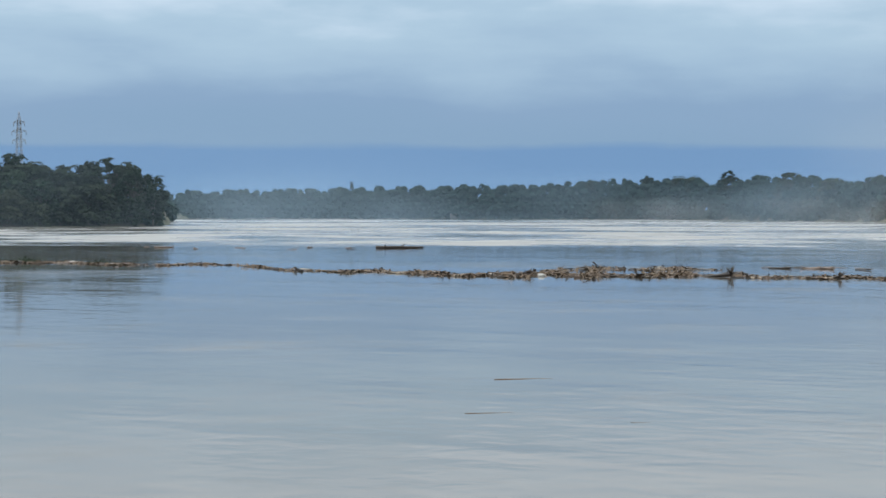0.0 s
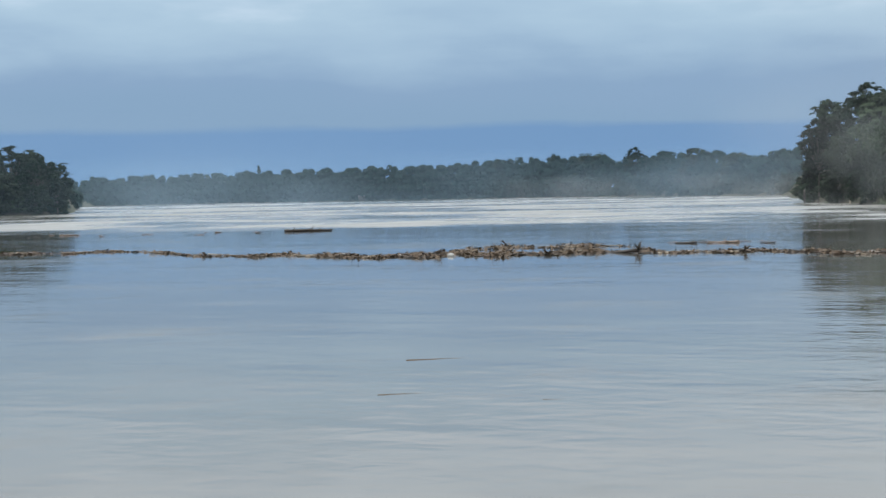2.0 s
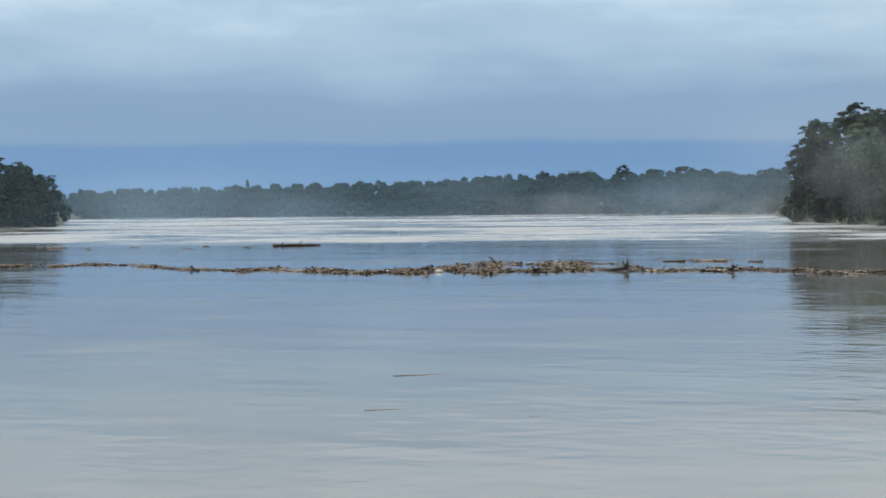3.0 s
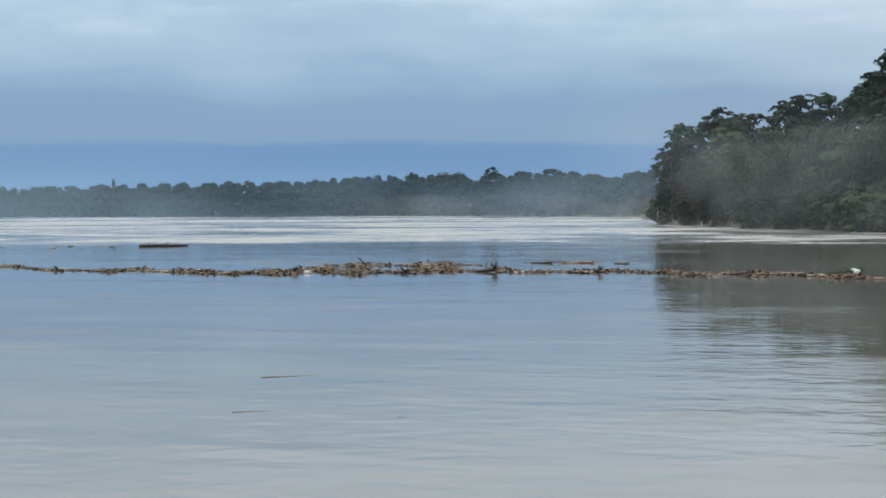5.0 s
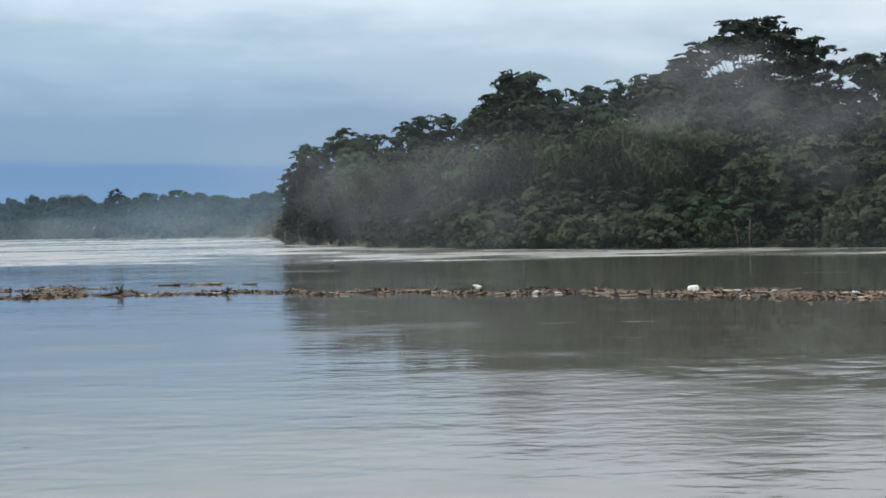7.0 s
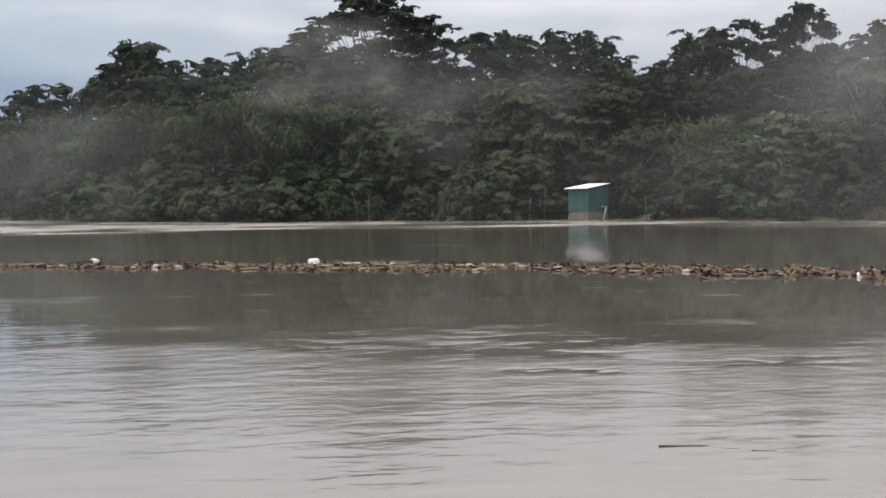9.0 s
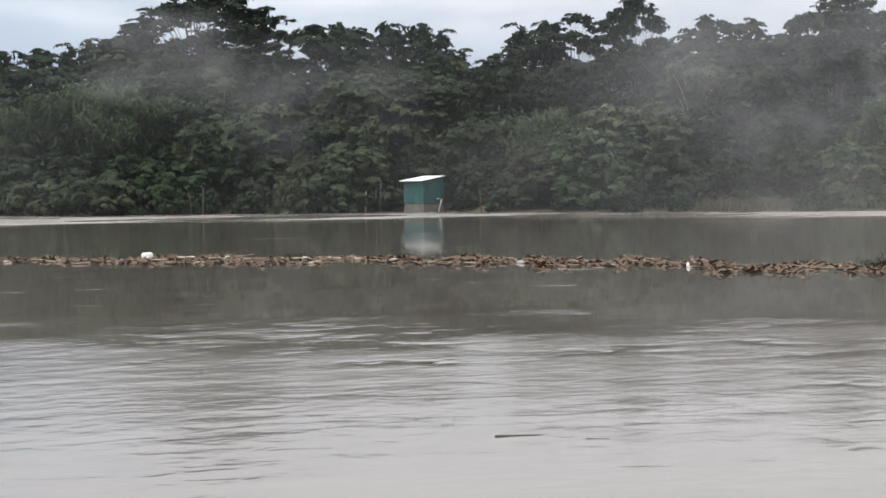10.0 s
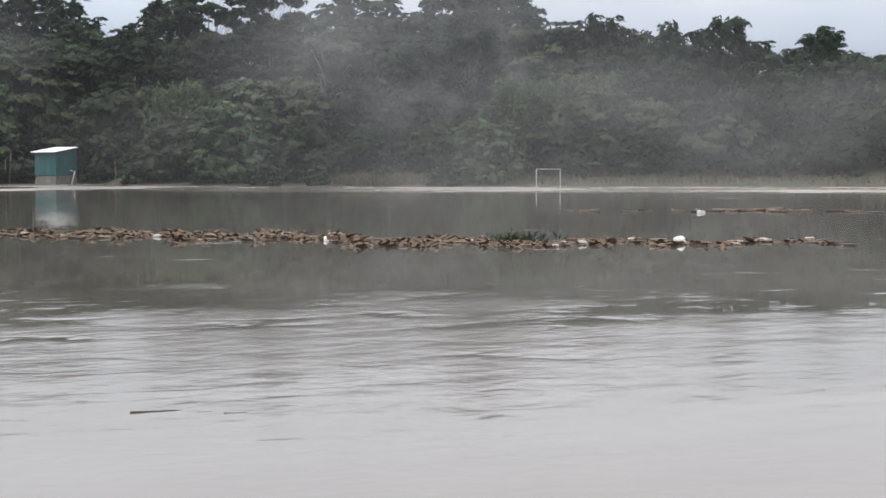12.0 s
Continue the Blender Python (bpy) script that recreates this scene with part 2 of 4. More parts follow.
    rough = k.math("ADD", k.math("ADD", 0.025, k.math("MULTIPLY", patch, 0.025)), k.math("ADD", k.math("ADD", k.math("MULTIPLY", near, k.math("ADD", 0.035, k.math("MULTIPLY", k.math("MULTIPLY", lee, 0.08), k.span(far, 13.0, 19.0, 0.2, 1.0)))), gloss), k.math("MULTIPLY", k.math("MULTIPLY", fast, streak), 0.45)))
    p = k.n("ShaderNodeBsdfPrincipled", {"Base Color": col, "Roughness": rough, "IOR": 1.33, "Normal": normal})
    return k.done(p.outputs[0])


def ground_material():
    k = Mat("bank_soil")
    vec = k.coords()
    a, b = k.noise(vec, 0.15, 4), k.noise(vec, 2.0, 6)
    col = k.mix(k.span(a, 0.4, 0.6), k.ramp(b, [(0.3, (0.035, 0.028, 0.018)), (0.7, (0.085, 0.07, 0.045))]),
                k.ramp(b, [(0.3, (0.02, 0.03, 0.012)), (0.7, (0.05, 0.065, 0.025))]))
    return k.done(k.n("ShaderNodeBsdfPrincipled", {"Base Color": col, "Roughness": 0.9, "Normal": k.bump(b, 0.6, 0.1)}).outputs[0])


WATER, SOIL = water_material(), ground_material()
BARK = plain("grey_bark", (0.05, 0.042, 0.034), (0.15, 0.13, 0.105), 1.5, 0.85, 0.6, 0.03, stretched=(3, 3, 0.6))
PALE_BARK = plain("pale_bark", (0.22, 0.20, 0.17), (0.42, 0.40, 0.36), 1.5, 0.8, 0.4, 0.02, stretched=(2, 2, 0.7))
LEAF_DARK = leaves("dark_canopy_leaves", (0.0079, 0.0219, 0.0102), (0.0296, 0.0622, 0.0256))
LEAF_MID = leaves("mid_green_leaves", (0.0140, 0.0310, 0.0130), (0.0460, 0.0820, 0.0340))
LEAF_LIGHT = leaves("yellow_green_leaves", (0.0270, 0.0520, 0.0185), (0.0760, 0.1150, 0.0450))
PALE_GRASS = leaves("pale_river_grass", (0.09, 0.085, 0.045), (0.20, 0.18, 0.10))
# blue distance haze is mixed into the colour of these leaves
LEAF_FAR = leaves("haze_blue_far_leaves", (0.014, 0.038, 0.035), (0.023, 0.052, 0.046), sat=0.78)
DRIFT = plain("wet_driftwood", (0.070, 0.046, 0.032), (0.25, 0.175, 0.125), 3.0, 0.6, 0.5, 0.01, stretched=(1, 6, 6))
DARK_DRIFT = plain("soaked_dark_wood", (0.016, 0.012, 0.009), (0.07, 0.050, 0.035), 3.0, 0.5, 0.5, 0.01, stretched=(1, 6, 6))
BAMBOO = plain("bleached_bamboo", (0.24, 0.18, 0.12), (0.46, 0.375, 0.275), 3.0, 0.5, 0.2, 0.004, stretched=(1, 5, 5))
PALE_WOOD = plain("sun_bleached_wood", (0.34, 0.30, 0.25), (0.55, 0.50, 0.44), 3.0, 0.6, 0.3, 0.006, stretched=(1, 5, 5))
LITTER = plain("rotting_leaf_litter", (0.05, 0.035, 0.022), (0.22, 0.150, 0.095), 6.0, 0.8, 0.6, 0.01)
CULM = plain("green_bamboo_culm", (0.022, 0.032, 0.014), (0.055, 0.070, 0.03), 2.0, 0.5, 0.2, 0.004)
FOAM = plain("white_foam_plastic", (0.62, 0.62, 0.60), (0.82, 0.82, 0.80), 5.0, 0.55, 0.25, 0.004)
TEAL = plain("teal_painted_boards", (0.010, 0.062, 0.062), (0.018, 0.098, 0.096), 1.2, 0.6, 0.3, 0.004, tint=0.08)
ZINC = plain("pale_roof_sheet", (0.62, 0.63, 0.63), (0.80, 0.80, 0.79), 1.0, 0.45, 0.15, 0.004)
DULL_PLASTIC = plain("dirty_pale_plastic", (0.26, 0.25, 0.23), (0.46, 0.45, 0.42), 5.0, 0.5, 0.2, 0.004)
BLOCK = plain("weathered_concrete", (0.10, 0.088, 0.075), (0.21, 0.19, 0.165), 2.0, 0.9, 0.5, 0.01)
WHITE = plain("white_painted_pipe", (0.60, 0.60, 0.57), (0.80, 0.80, 0.77), 3.0, 0.5, 0.1, 0.002)
DULL_WHITE = plain("weathered_white_pipe", (0.34, 0.34, 0.33), (0.50, 0.50, 0.48), 3.0, 0.6, 0.1, 0.002)
STEEL = plain("galvanised_steel", (0.16, 0.17, 0.18), (0.28, 0.29, 0.30), 0.5, 0.6, 0.1, 0.002, metal=0.3)
PUFF = mist_material("rising_mist", 0.20, (0.93, 0.93, 0.94), 0.10)
GREY_MIST = mist_material("grey_bank_mist", 0.15, (0.90, 0.91, 0.94), 0.08)
MIST = mist_material("river_mist", 0.06, (0.92, 0.93, 0.94), 0.09)
POINT_MIST = mist_material("mist_on_the_point", 0.15, (0.88, 0.93, 0.96), 0.07)
MIST_LOW = mist_material("low_river_mist", 0.075, (0.92, 0.93, 0.94), 0.07)
DENSE_MIST = mist_material("dense_low_mist", 0.18, (0.92, 0.93, 0.94), 0.05)
# haze painted by tinted sheets set before the trees, two of them blue
VEIL = mist_material("thin_haze_sheet", 0.040, (0.86, 0.92, 0.97), 0.03)
BLUE_VEIL = mist_material("blue_haze_sheet", 0.17, (0.62, 0.80, 0.95), 0.02)
HAZE = mist_material("far_haze_sheet", 0.21, (0.62, 0.82, 1.0), 0.010)


# ---- builders ----
def mesh_of(name, verts, faces, material, smooth=False):
    me = bpy.data.meshes.new(name)
    me.from_pydata([tuple(v) for v in verts], [], faces)
    me.materials.append(material)
    if smooth:
        me.polygons.foreach_set("use_smooth", [True] * len(me.polygons))
    me.update()
    return me


def part(name, bm, material, parent=None, label=""):
    """One bmesh, or ready mesh data, as one mesh object under its thing."""
    if isinstance(bm, bmesh.types.BMesh):
        me = bpy.data.meshes.new(name)
        bm.to_mesh(me)
        bm.free()
        me.materials.append(material)
    else:
        me = bm
    ob = new(name, me)
    if parent:
        ob.parent = parent
    return tagged(ob, label=label)


def tube(bm, points, radii, sides=7, close=True):
    """A tapering tube along points."""
    rings = []
    for i, p in enumerate(points):
        p = Vector(p)
        d = (Vector(points[min(i + 1, len(points) - 1)]) - Vector(points[max(i - 1, 0)])).normalized()
        u = d.orthogonal().normalized() if abs(d.z) > 0.99 else d.cross(Vector((0, 0, 1))).normalized()
        w = d.cross(u)
        rings.append([bm.verts.new(p + radii[i] * (math.cos(2 * math.pi * k / sides) * u + math.sin(2 * math.pi * k / sides) * w)) for k in range(sides)])
    for a, b in zip(rings, rings[1:]):
        for k in range(sides):
            f = bm.faces.new((a[k], a[(k + 1) % sides], b[(k + 1) % sides], b[k]))
            f.smooth = True
    if close:
        bm.faces.new(rings[0][::-1])
        bm.faces.new(rings[-1])


def box(bm, centre, size, turn=None, bevel=0.0):
    m = Matrix.Translation(centre) @ (turn or Matrix.Identity(4)) @ Matrix.Diagonal((*size, 1))
    made = bmesh.ops.create_cube(bm, size=1.0, matrix=m)
    if bevel:
        edges = list({e for v in made["verts"] for e in v.link_edges})
        bmesh.ops.bevel(bm, geom=edges, offset=bevel, segments=1, affect="EDGES")


def leaf_mesh(name, centres, normals, sizes, material, rng, slim=0.45, droop=0.0, scatter=0.34):
    """Many pointed leaves, each a pointed blade at its place."""
    n = len(centres)
    nrm = normals + rng.normal(0, scatter, (n, 3))
    nrm /= np.linalg.norm(nrm, axis=1)[:, None] + 1e-9
    along = rng.normal(0, 1, (n, 3))
    along[:, 2] -= droop * 2.0
    along -= nrm * np.sum(along * nrm, axis=1)[:, None]
    along /= np.linalg.norm(along, axis=1)[:, None] + 1e-9
    side = np.cross(nrm, along)
    L = sizes[:, None]
    v = np.empty((n, 3, 3))
    v[:, 0] = centres - along * L * 0.5 + side * L * slim * 0.5
    v[:, 1] = centres + along * L * 0.6 - nrm * L * 0.15
    v[:, 2] = centres - along * L * 0.3 - side * L * slim * 0.6
    me = bpy.data.meshes.new(name)
    me.vertices.add(3 * n)
    me.vertices.foreach_set("co", v.reshape(-1))
    me.loops.add(3 * n)
    me.loops.foreach_set("vertex_index", np.arange(3 * n, dtype=np.int32))
    me.polygons.add(n)
    me.polygons.foreach_set("loop_start", np.arange(0, 3 * n, 3, dtype=np.int32))
    me.update(calc_edges=True)
    me.materials.append(material)
    return me


def lobe_leaves(lobes, count, rng, size, shell=0.35):
    """Leaf places over ellipsoid lobes (x, y, z, rx, ry, rz), thick towards the outside and the top."""
    lobes = np.array(lobes, float)
    area = lobes[:, 3] * lobes[:, 4] + lobes[:, 3] * lobes[:, 5]
    pick = rng.choice(len(lobes), count, p=area / area.sum())
    d = rng.normal(0, 1, (count, 3))
    d /= np.linalg.norm(d, axis=1)[:, None]
    flip = (d[:, 2] < -0.2) & (rng.random(count) < 0.6)
    d[flip, 2] *= -1
    r = 1.0 - shell * rng.random(count) ** 1.5 + rng.normal(0, 0.045, count)
    lob = lobes[pick]
    c = lob[:, :3] + d * lob[:, 3:] * r[:, None]
    nn = d / lob[:, 3:]
    nn /= np.linalg.norm(nn, axis=1)[:, None]
    nn[:, 2] += 0.35
    return c, nn, size * rng.uniform(0.6, 1.35, count)


def pad_leaves(lobes, count, rng, size, pad=0.9, flat=0.5):
    """Leaf places gathered into overlapping pads on the outside of the lobes, with oversized leaves added within to
    block light.
    """
    lobes = np.array(lobes, float)
    area = lobes[:, 3] * lobes[:, 4] + 2.0 * lobes[:, 3] * lobes[:, 5]
    pads = max(6, count // 46)
    pick = rng.choice(len(lobes), pads, p=area / area.sum())
    d = rng.normal(0, 1, (pads, 3))
    d[:, 2] = np.where(d[:, 2] < -0.35, -0.6 * d[:, 2], d[:, 2])
    d /= np.linalg.norm(d, axis=1)[:, None]
    lob = lobes[pick]
    centre = lob[:, :3] + d * lob[:, 3:] * rng.uniform(0.72, 1.08, pads)[:, None]
    up = d * (1.0 - flat) + np.array([0, 0, 1.0]) * (0.35 + flat)
    up /= np.linalg.norm(up, axis=1)[:, None]
    radius = pad * rng.uniform(0.55, 1.25, pads)
    side = np.cross(up, rng.normal(0, 1, (pads, 3)))
    side /= np.linalg.norm(side, axis=1)[:, None]
    third = np.cross(up, side)
    outer = int(count * 0.93)
    k = rng.choice(pads, outer, p=radius ** 2 / np.sum(radius ** 2))
    r, a = np.sqrt(rng.random(outer)), rng.uniform(0, 2 * math.pi, outer)
    x, y = r * np.cos(a), 0.72 * r * np.sin(a)
    lift = 0.38 * (1 - 0.6 * flat) * (1 - r * r) - 0.20 + rng.normal(0, 0.05, outer)
    c = centre[k] + radius[k][:, None] * (side[k] * x[:, None] + third[k] * y[:, None] + up[k] * lift[:, None])
    nn = up[k] + 0.55 * (side[k] * x[:, None] + third[k] * y[:, None])
    core = count - outer
    q = lobes[rng.choice(len(lobes), core, p=area / area.sum())]
    e = rng.normal(0, 1, (core, 3))
    e /= np.linalg.norm(e, axis=1)[:, None]
    c = np.concatenate([c, q[:, :3] + e * q[:, 3:] * rng.uniform(0.35, 0.70, core)[:, None]])
    nn = np.concatenate([nn, e])
    return c, nn, np.concatenate([size * rng.uniform(0.6, 1.35, outer), size * rng.uniform(2.0, 3.2, core)])


def woody(bm, rng, height, trunk_r, lobes, fork=0.4):
    """A trunk that forks into limbs reaching into each lobe."""
    lean = rng.normal(0, 0.02 * height, 2)
    top = np.array([lean[0], lean[1], height * fork])
    tube(bm, [(0, 0, -0.6), (0, 0, 0.2), (lean[0] * 0.4, lean[1] * 0.4, height * fork * 0.5), tuple(top)],
         [trunk_r * 1.5, trunk_r * 1.1, trunk_r * 0.9, trunk_r * 0.72], 8)
    for lob in lobes:
        end = np.array(lob[:3]) - np.array([0, 0, 0.25 * lob[5]])
        start = np.array([lean[0], lean[1], 0]) * rng.uniform(0.6, 1) + np.array([0, 0, height * fork * rng.uniform(0.72, 1.0)])
        mid = start * 0.5 + end * 0.5 + np.array([0, 0, 0.06 * height * rng.uniform(-0.5, 1)])
        r = trunk_r * rng.uniform(0.14, 0.26)
        tube(bm, [tuple(start), tuple(mid), tuple(end)], [r, r * 0.65, r * 0.25], 5, False)
        for _ in range(2):
            tip = end + rng.normal(0, 0.55, 3) * np.array(lob[3:])
            tube(bm, [tuple(mid * 0.3 + end * 0.7), tuple(tip)], [r * 0.35, r * 0.1], 4, False)


def tree_thing(name, seed, lobes, height, trunk_r, count, leaf, size, label, category="tree", bark=None, fork=0.4, droop=0.0, slim=0.45, pad=0.9, flat=0.5):
    rng = np.random.default_rng(seed)
    root = tagged(new(name), label, category)
    bm = bmesh.new()
    woody(bm, rng, height, trunk_r, lobes, fork)
    part("trunk", bm, bark or BARK, root)
    c, nn, sz = pad_leaves(lobes, count, rng, size, pad, flat)
    part("crown", leaf_mesh("crown", c, nn, sz, leaf, rng, slim, droop, 0.24), leaf, root)
    return root


def umbrella_lobes(seed, height, radius, count):
    """Flat, layered pads of a wide-spreading emergent tree, with sky between them."""
    rng = np.random.default_rng(seed)
    out = []
    for i in range(count):
        a = 2.399 * i + rng.normal(0, 0.3)
        r = radius * math.sqrt((i + 0.5) / count) * 0.92
        z = height * (0.94 - 0.30 * (r / radius) ** 1.9 - 0.30 * rng.random() ** 2.2)
        s = radius * rng.uniform(0.10, 0.20)
        out.append((r * math.cos(a), r * math.sin(a), z, s * 1.25, s * 1.25, s * 0.50))
    return out


def dome_lobes(seed, height, radius, count, low=0.30, peak=0.9):
    """Rounded clumps heaped into an uneven dome that reaches far down."""
    rng = np.random.default_rng(seed)
    out = []
    for i in range(count):
        t = (i + 0.5) / count
        a = 2.399 * i + rng.normal(0, 0.35)
        z = height * (low + (peak - low) * t + rng.normal(0, 0.02))
        wide = math.sqrt(max(0.02, 1 - ((t - 0.30) / 0.78) ** 2)) if t > 0.30 else 0.80 + 0.2 * t / 0.30
        r = radius * wide * rng.uniform(0.50, 0.86)
        s = radius * rng.uniform(0.26, 0.42)
        out.append((r * math.cos(a), r * math.sin(a), z, s, s, s * rng.uniform(0.62, 0.85)))
    return out


# ---- the ground and the flood ----
SHORE_AZ = (-60, -38.7, -36.0, -34.2, -33.5, -32.9, -28, -25, -16, -12, -9.0, -8.45, -8.2, -5.0, -1.1, 2.8, 8.0, 12.6, 13.4, 16.4, 17.2, 19, 26.5, 32.4, 42, 60)
SHORE_D = (290, 306, 308, 312, 345, 960, 1000, 1050, 980, 800, 640, 400, 282, 206, 178, 163, 157, 149, 151, 149.5, 141, 135, 125, 124, 121, 116)


def shore(az):
    return float(np.interp(az, SHORE_AZ, SHORE_D))


def ground_height(az, r):
    """Near bank under the camera, the river bed, and the wooded banks beyond the shoreline."""
    side = min(1.0, max(0.0, (abs(az) - 50.0) / 20.0))
    front = river_height(max(-60.0, min(60.0, az)), r)
    return front + (min(3.0, 0.5 + 0.05 * r) - front) * side * side * (3 - 2 * side)


def river_height(az, r):
    s = shore(az)
    if r < 4.5:
        return 0.5 - 0.25 * r
    if r < s:
        return max(-2.2, -0.10 - 0.12 * min(r - 4.0, s - r))
    return min(6.0, -0.10 + 0.09 * (r - s)) + 0.25 * noise.noise(Vector((az * 0.9, r * 0.11, 0)))


def build_ground():
    azs = [-180 + 4 * i for i in range(30)] + [-60 + 0.5 * i for i in range(241)] + [64 + 4 * i for i in range(29)]
    radii = [0.01, 2, 4, 6, 9, 14, 22, 35, 55, 80, 100] + [112 + 4 * i for i in range(52)] + [330, 345, 365, 380, 385, 395, 405, 440, 500, 580, 640, 650, 700, 760, 800, 815, 850, 900, 950, 965, 980, 990, 1000, 1015, 1030, 1050, 1065, 1100, 1300, 1700, 2400, 3400, 4600]
    verts = [at(a, r, ground_height(a, r)) for r in radii for a in azs]
    n = len(azs)
    faces = []
    for i in range(len(radii) - 1):
        for j in range(n):
            k = (j + 1) % n
            faces.append((i * n + j, i * n + k, (i + 1) * n + k, (i + 1) * n + j))
    faces.append(tuple(range(n)))
    ob = new("ground", mesh_of("ground", verts, faces, SOIL, True))
    tagged(ob, "dark muddy river bed and wooded banks", "ground", kind="structure")


def ruffled_edge(az, r):
    """Weight of the ruffled, paler strip of water along the flooded bank."""
    if not -9.0 < az < 60.0:
        return 0.0
    near_shore = min(1.0, max(0.0, (r / shore(az) - 0.81) / 0.06))
    return near_shore * float(np.interp(az, (-9, -8, 3, 8, 13, 22, 27, 32, 60), (0, 0.32, 0.28, 0.2, 0.14, 0.14, 0.34, 0.5, 0.5)))


def build_water():
    azs = [-180 + 5 * i for i in range(24)] + [-60 + 0.5 * i for i in range(240)] + [60 + 5 * i for i in range(24)]
    radii = [0.5, 5, 12, 25, 50, 80] + [92 + 3 * i for i in range(40)] + [214 + 8 * i for i in range(14)] + [340, 420, 600, 1200, 2400, 4700]
    verts = [at(a, r, 0.0) for r in radii for a in azs]
    n = len(azs)
    faces = [(i * n + j, i * n + (j + 1) % n, (i + 1) * n + (j + 1) % n, (i + 1) * n + j) for i in range(len(radii) - 1) for j in range(n)]
    me = mesh_of("water", verts, faces, WATER, True)
    me.attributes.new("ruffled_edge", "FLOAT", "POINT").data.foreach_set("value", [ruffled_edge(a, r) for r in radii for a in azs])
    tagged(new("water", me), "wide muddy flooded river with faint ripples", "river", kind="structure")


build_ground()
build_water()

# ---- one plant of each kind, stood on the far bank and then copied ----
PROTO = {}
PROTO["umbrella"] = tree_thing("rain_tree", 11, umbrella_lobes(11, 24, 10.5, 85), 24, 0.42, 22000, LEAF_DARK, 0.46,
                               "tall spreading rain tree with layered open crown", fork=0.42, slim=0.6, pad=0.78, flat=0.85)
PROTO["umbrella_b"] = tree_thing("rain_tree", 12, umbrella_lobes(31, 22, 8.0, 56), 22, 0.36, 15000, LEAF_DARK, 0.44,
                                 "tall rain tree with ragged flat-topped crown", fork=0.42, slim=0.6, pad=0.68, flat=0.85)
PROTO["dome"] = tree_thing("broadleaf_tree", 21, dome_lobes(21, 16, 6.4, 42, 0.05), 16, 0.30, 11500, LEAF_MID, 0.50,
                           "dense dark green broadleaf riverbank tree", slim=0.6, pad=0.95)
PROTO["dome_b"] = tree_thing("broadleaf_tree", 22, dome_lobes(42, 16, 5.6, 38, 0.08, 0.93), 16, 0.26, 10500, LEAF_DARK, 0.48,
                             "dense broadleaf tree with rounded dark crown", slim=0.6, pad=0.8)
PROTO["tall"] = tree_thing("forest_tree", 23, dome_lobes(63, 20, 5.6, 40, 0.25, 0.95), 20, 0.32, 11000, LEAF_DARK, 0.50,
                           "tall forest tree with uneven dark crown", fork=0.5, slim=0.6, pad=1.1, flat=0.65)
PROTO["thicket"] = tree_thing("creeper_thicket", 27, dome_lobes(147, 8, 5.4, 34, 0.02, 0.84), 8, 0.10, 10500, LEAF_MID, 0.42,
                              "thick mound of creeper-covered riverbank growth", "thicket", fork=0.25, slim=0.55, pad=0.7, flat=0.4)
PROTO["thicket_b"] = tree_thing("creeper_thicket", 28, dome_lobes(168, 8, 4.6, 30, 0.02, 0.86), 8, 0.10, 9500, LEAF_LIGHT, 0.40,
                                "drooping mound of lighter green riverbank growth", "thicket", fork=0.25, slim=0.4, droop=0.6, pad=0.6, flat=0.3)
PROTO["mound"] = tree_thing("spreading_tree", 29, dome_lobes(189, 9, 7.6, 46, 0.04, 0.88), 9, 0.16, 13000, LEAF_LIGHT, 0.56,
                            "low spreading tree with large layered leaves", fork=0.25, slim=0.7, pad=0.95, flat=0.75)
PROTO["shrub"] = tree_thing("tall_shrub", 30, umbrella_lobes(51, 5.2, 2.6, 26), 5.2, 0.07, 3000, LEAF_LIGHT, 0.36,
                            "open flat-topped shrub with pale leaf tips", "shrub", fork=0.35, slim=0.6, pad=0.45, flat=0.8)
PROTO["bush"] = tree_thing("riverside_bush", 24, dome_lobes(84, 4.0, 2.8, 16, 0.05, 0.85), 4.0, 0.07, 4200, LEAF_MID, 0.32,
                           "leafy green bush at the flooded water's edge", "bush", fork=0.2, slim=0.55, pad=0.42, flat=0.3)
PROTO["bush_b"] = tree_thing("riverside_bush", 25, dome_lobes(105, 4.5, 3.4, 20, 0.04, 0.8), 4.5, 0.07, 5000, LEAF_LIGHT, 0.32,
                             "drooping yellow-green bush at the water's edge", "bush", fork=0.2, droop=0.6, slim=0.4, pad=0.42, flat=0.25)
PROTO["light"] = tree_thing("young_tree", 26, dome_lobes(126, 11, 3.2, 22, 0.45, 0.93), 11, 0.12, 5200, LEAF_LIGHT, 0.44,
                            "slender young tree with light green crown", bark=PALE_BARK, fork=0.5, slim=0.55, pad=0.75, flat=0.65)


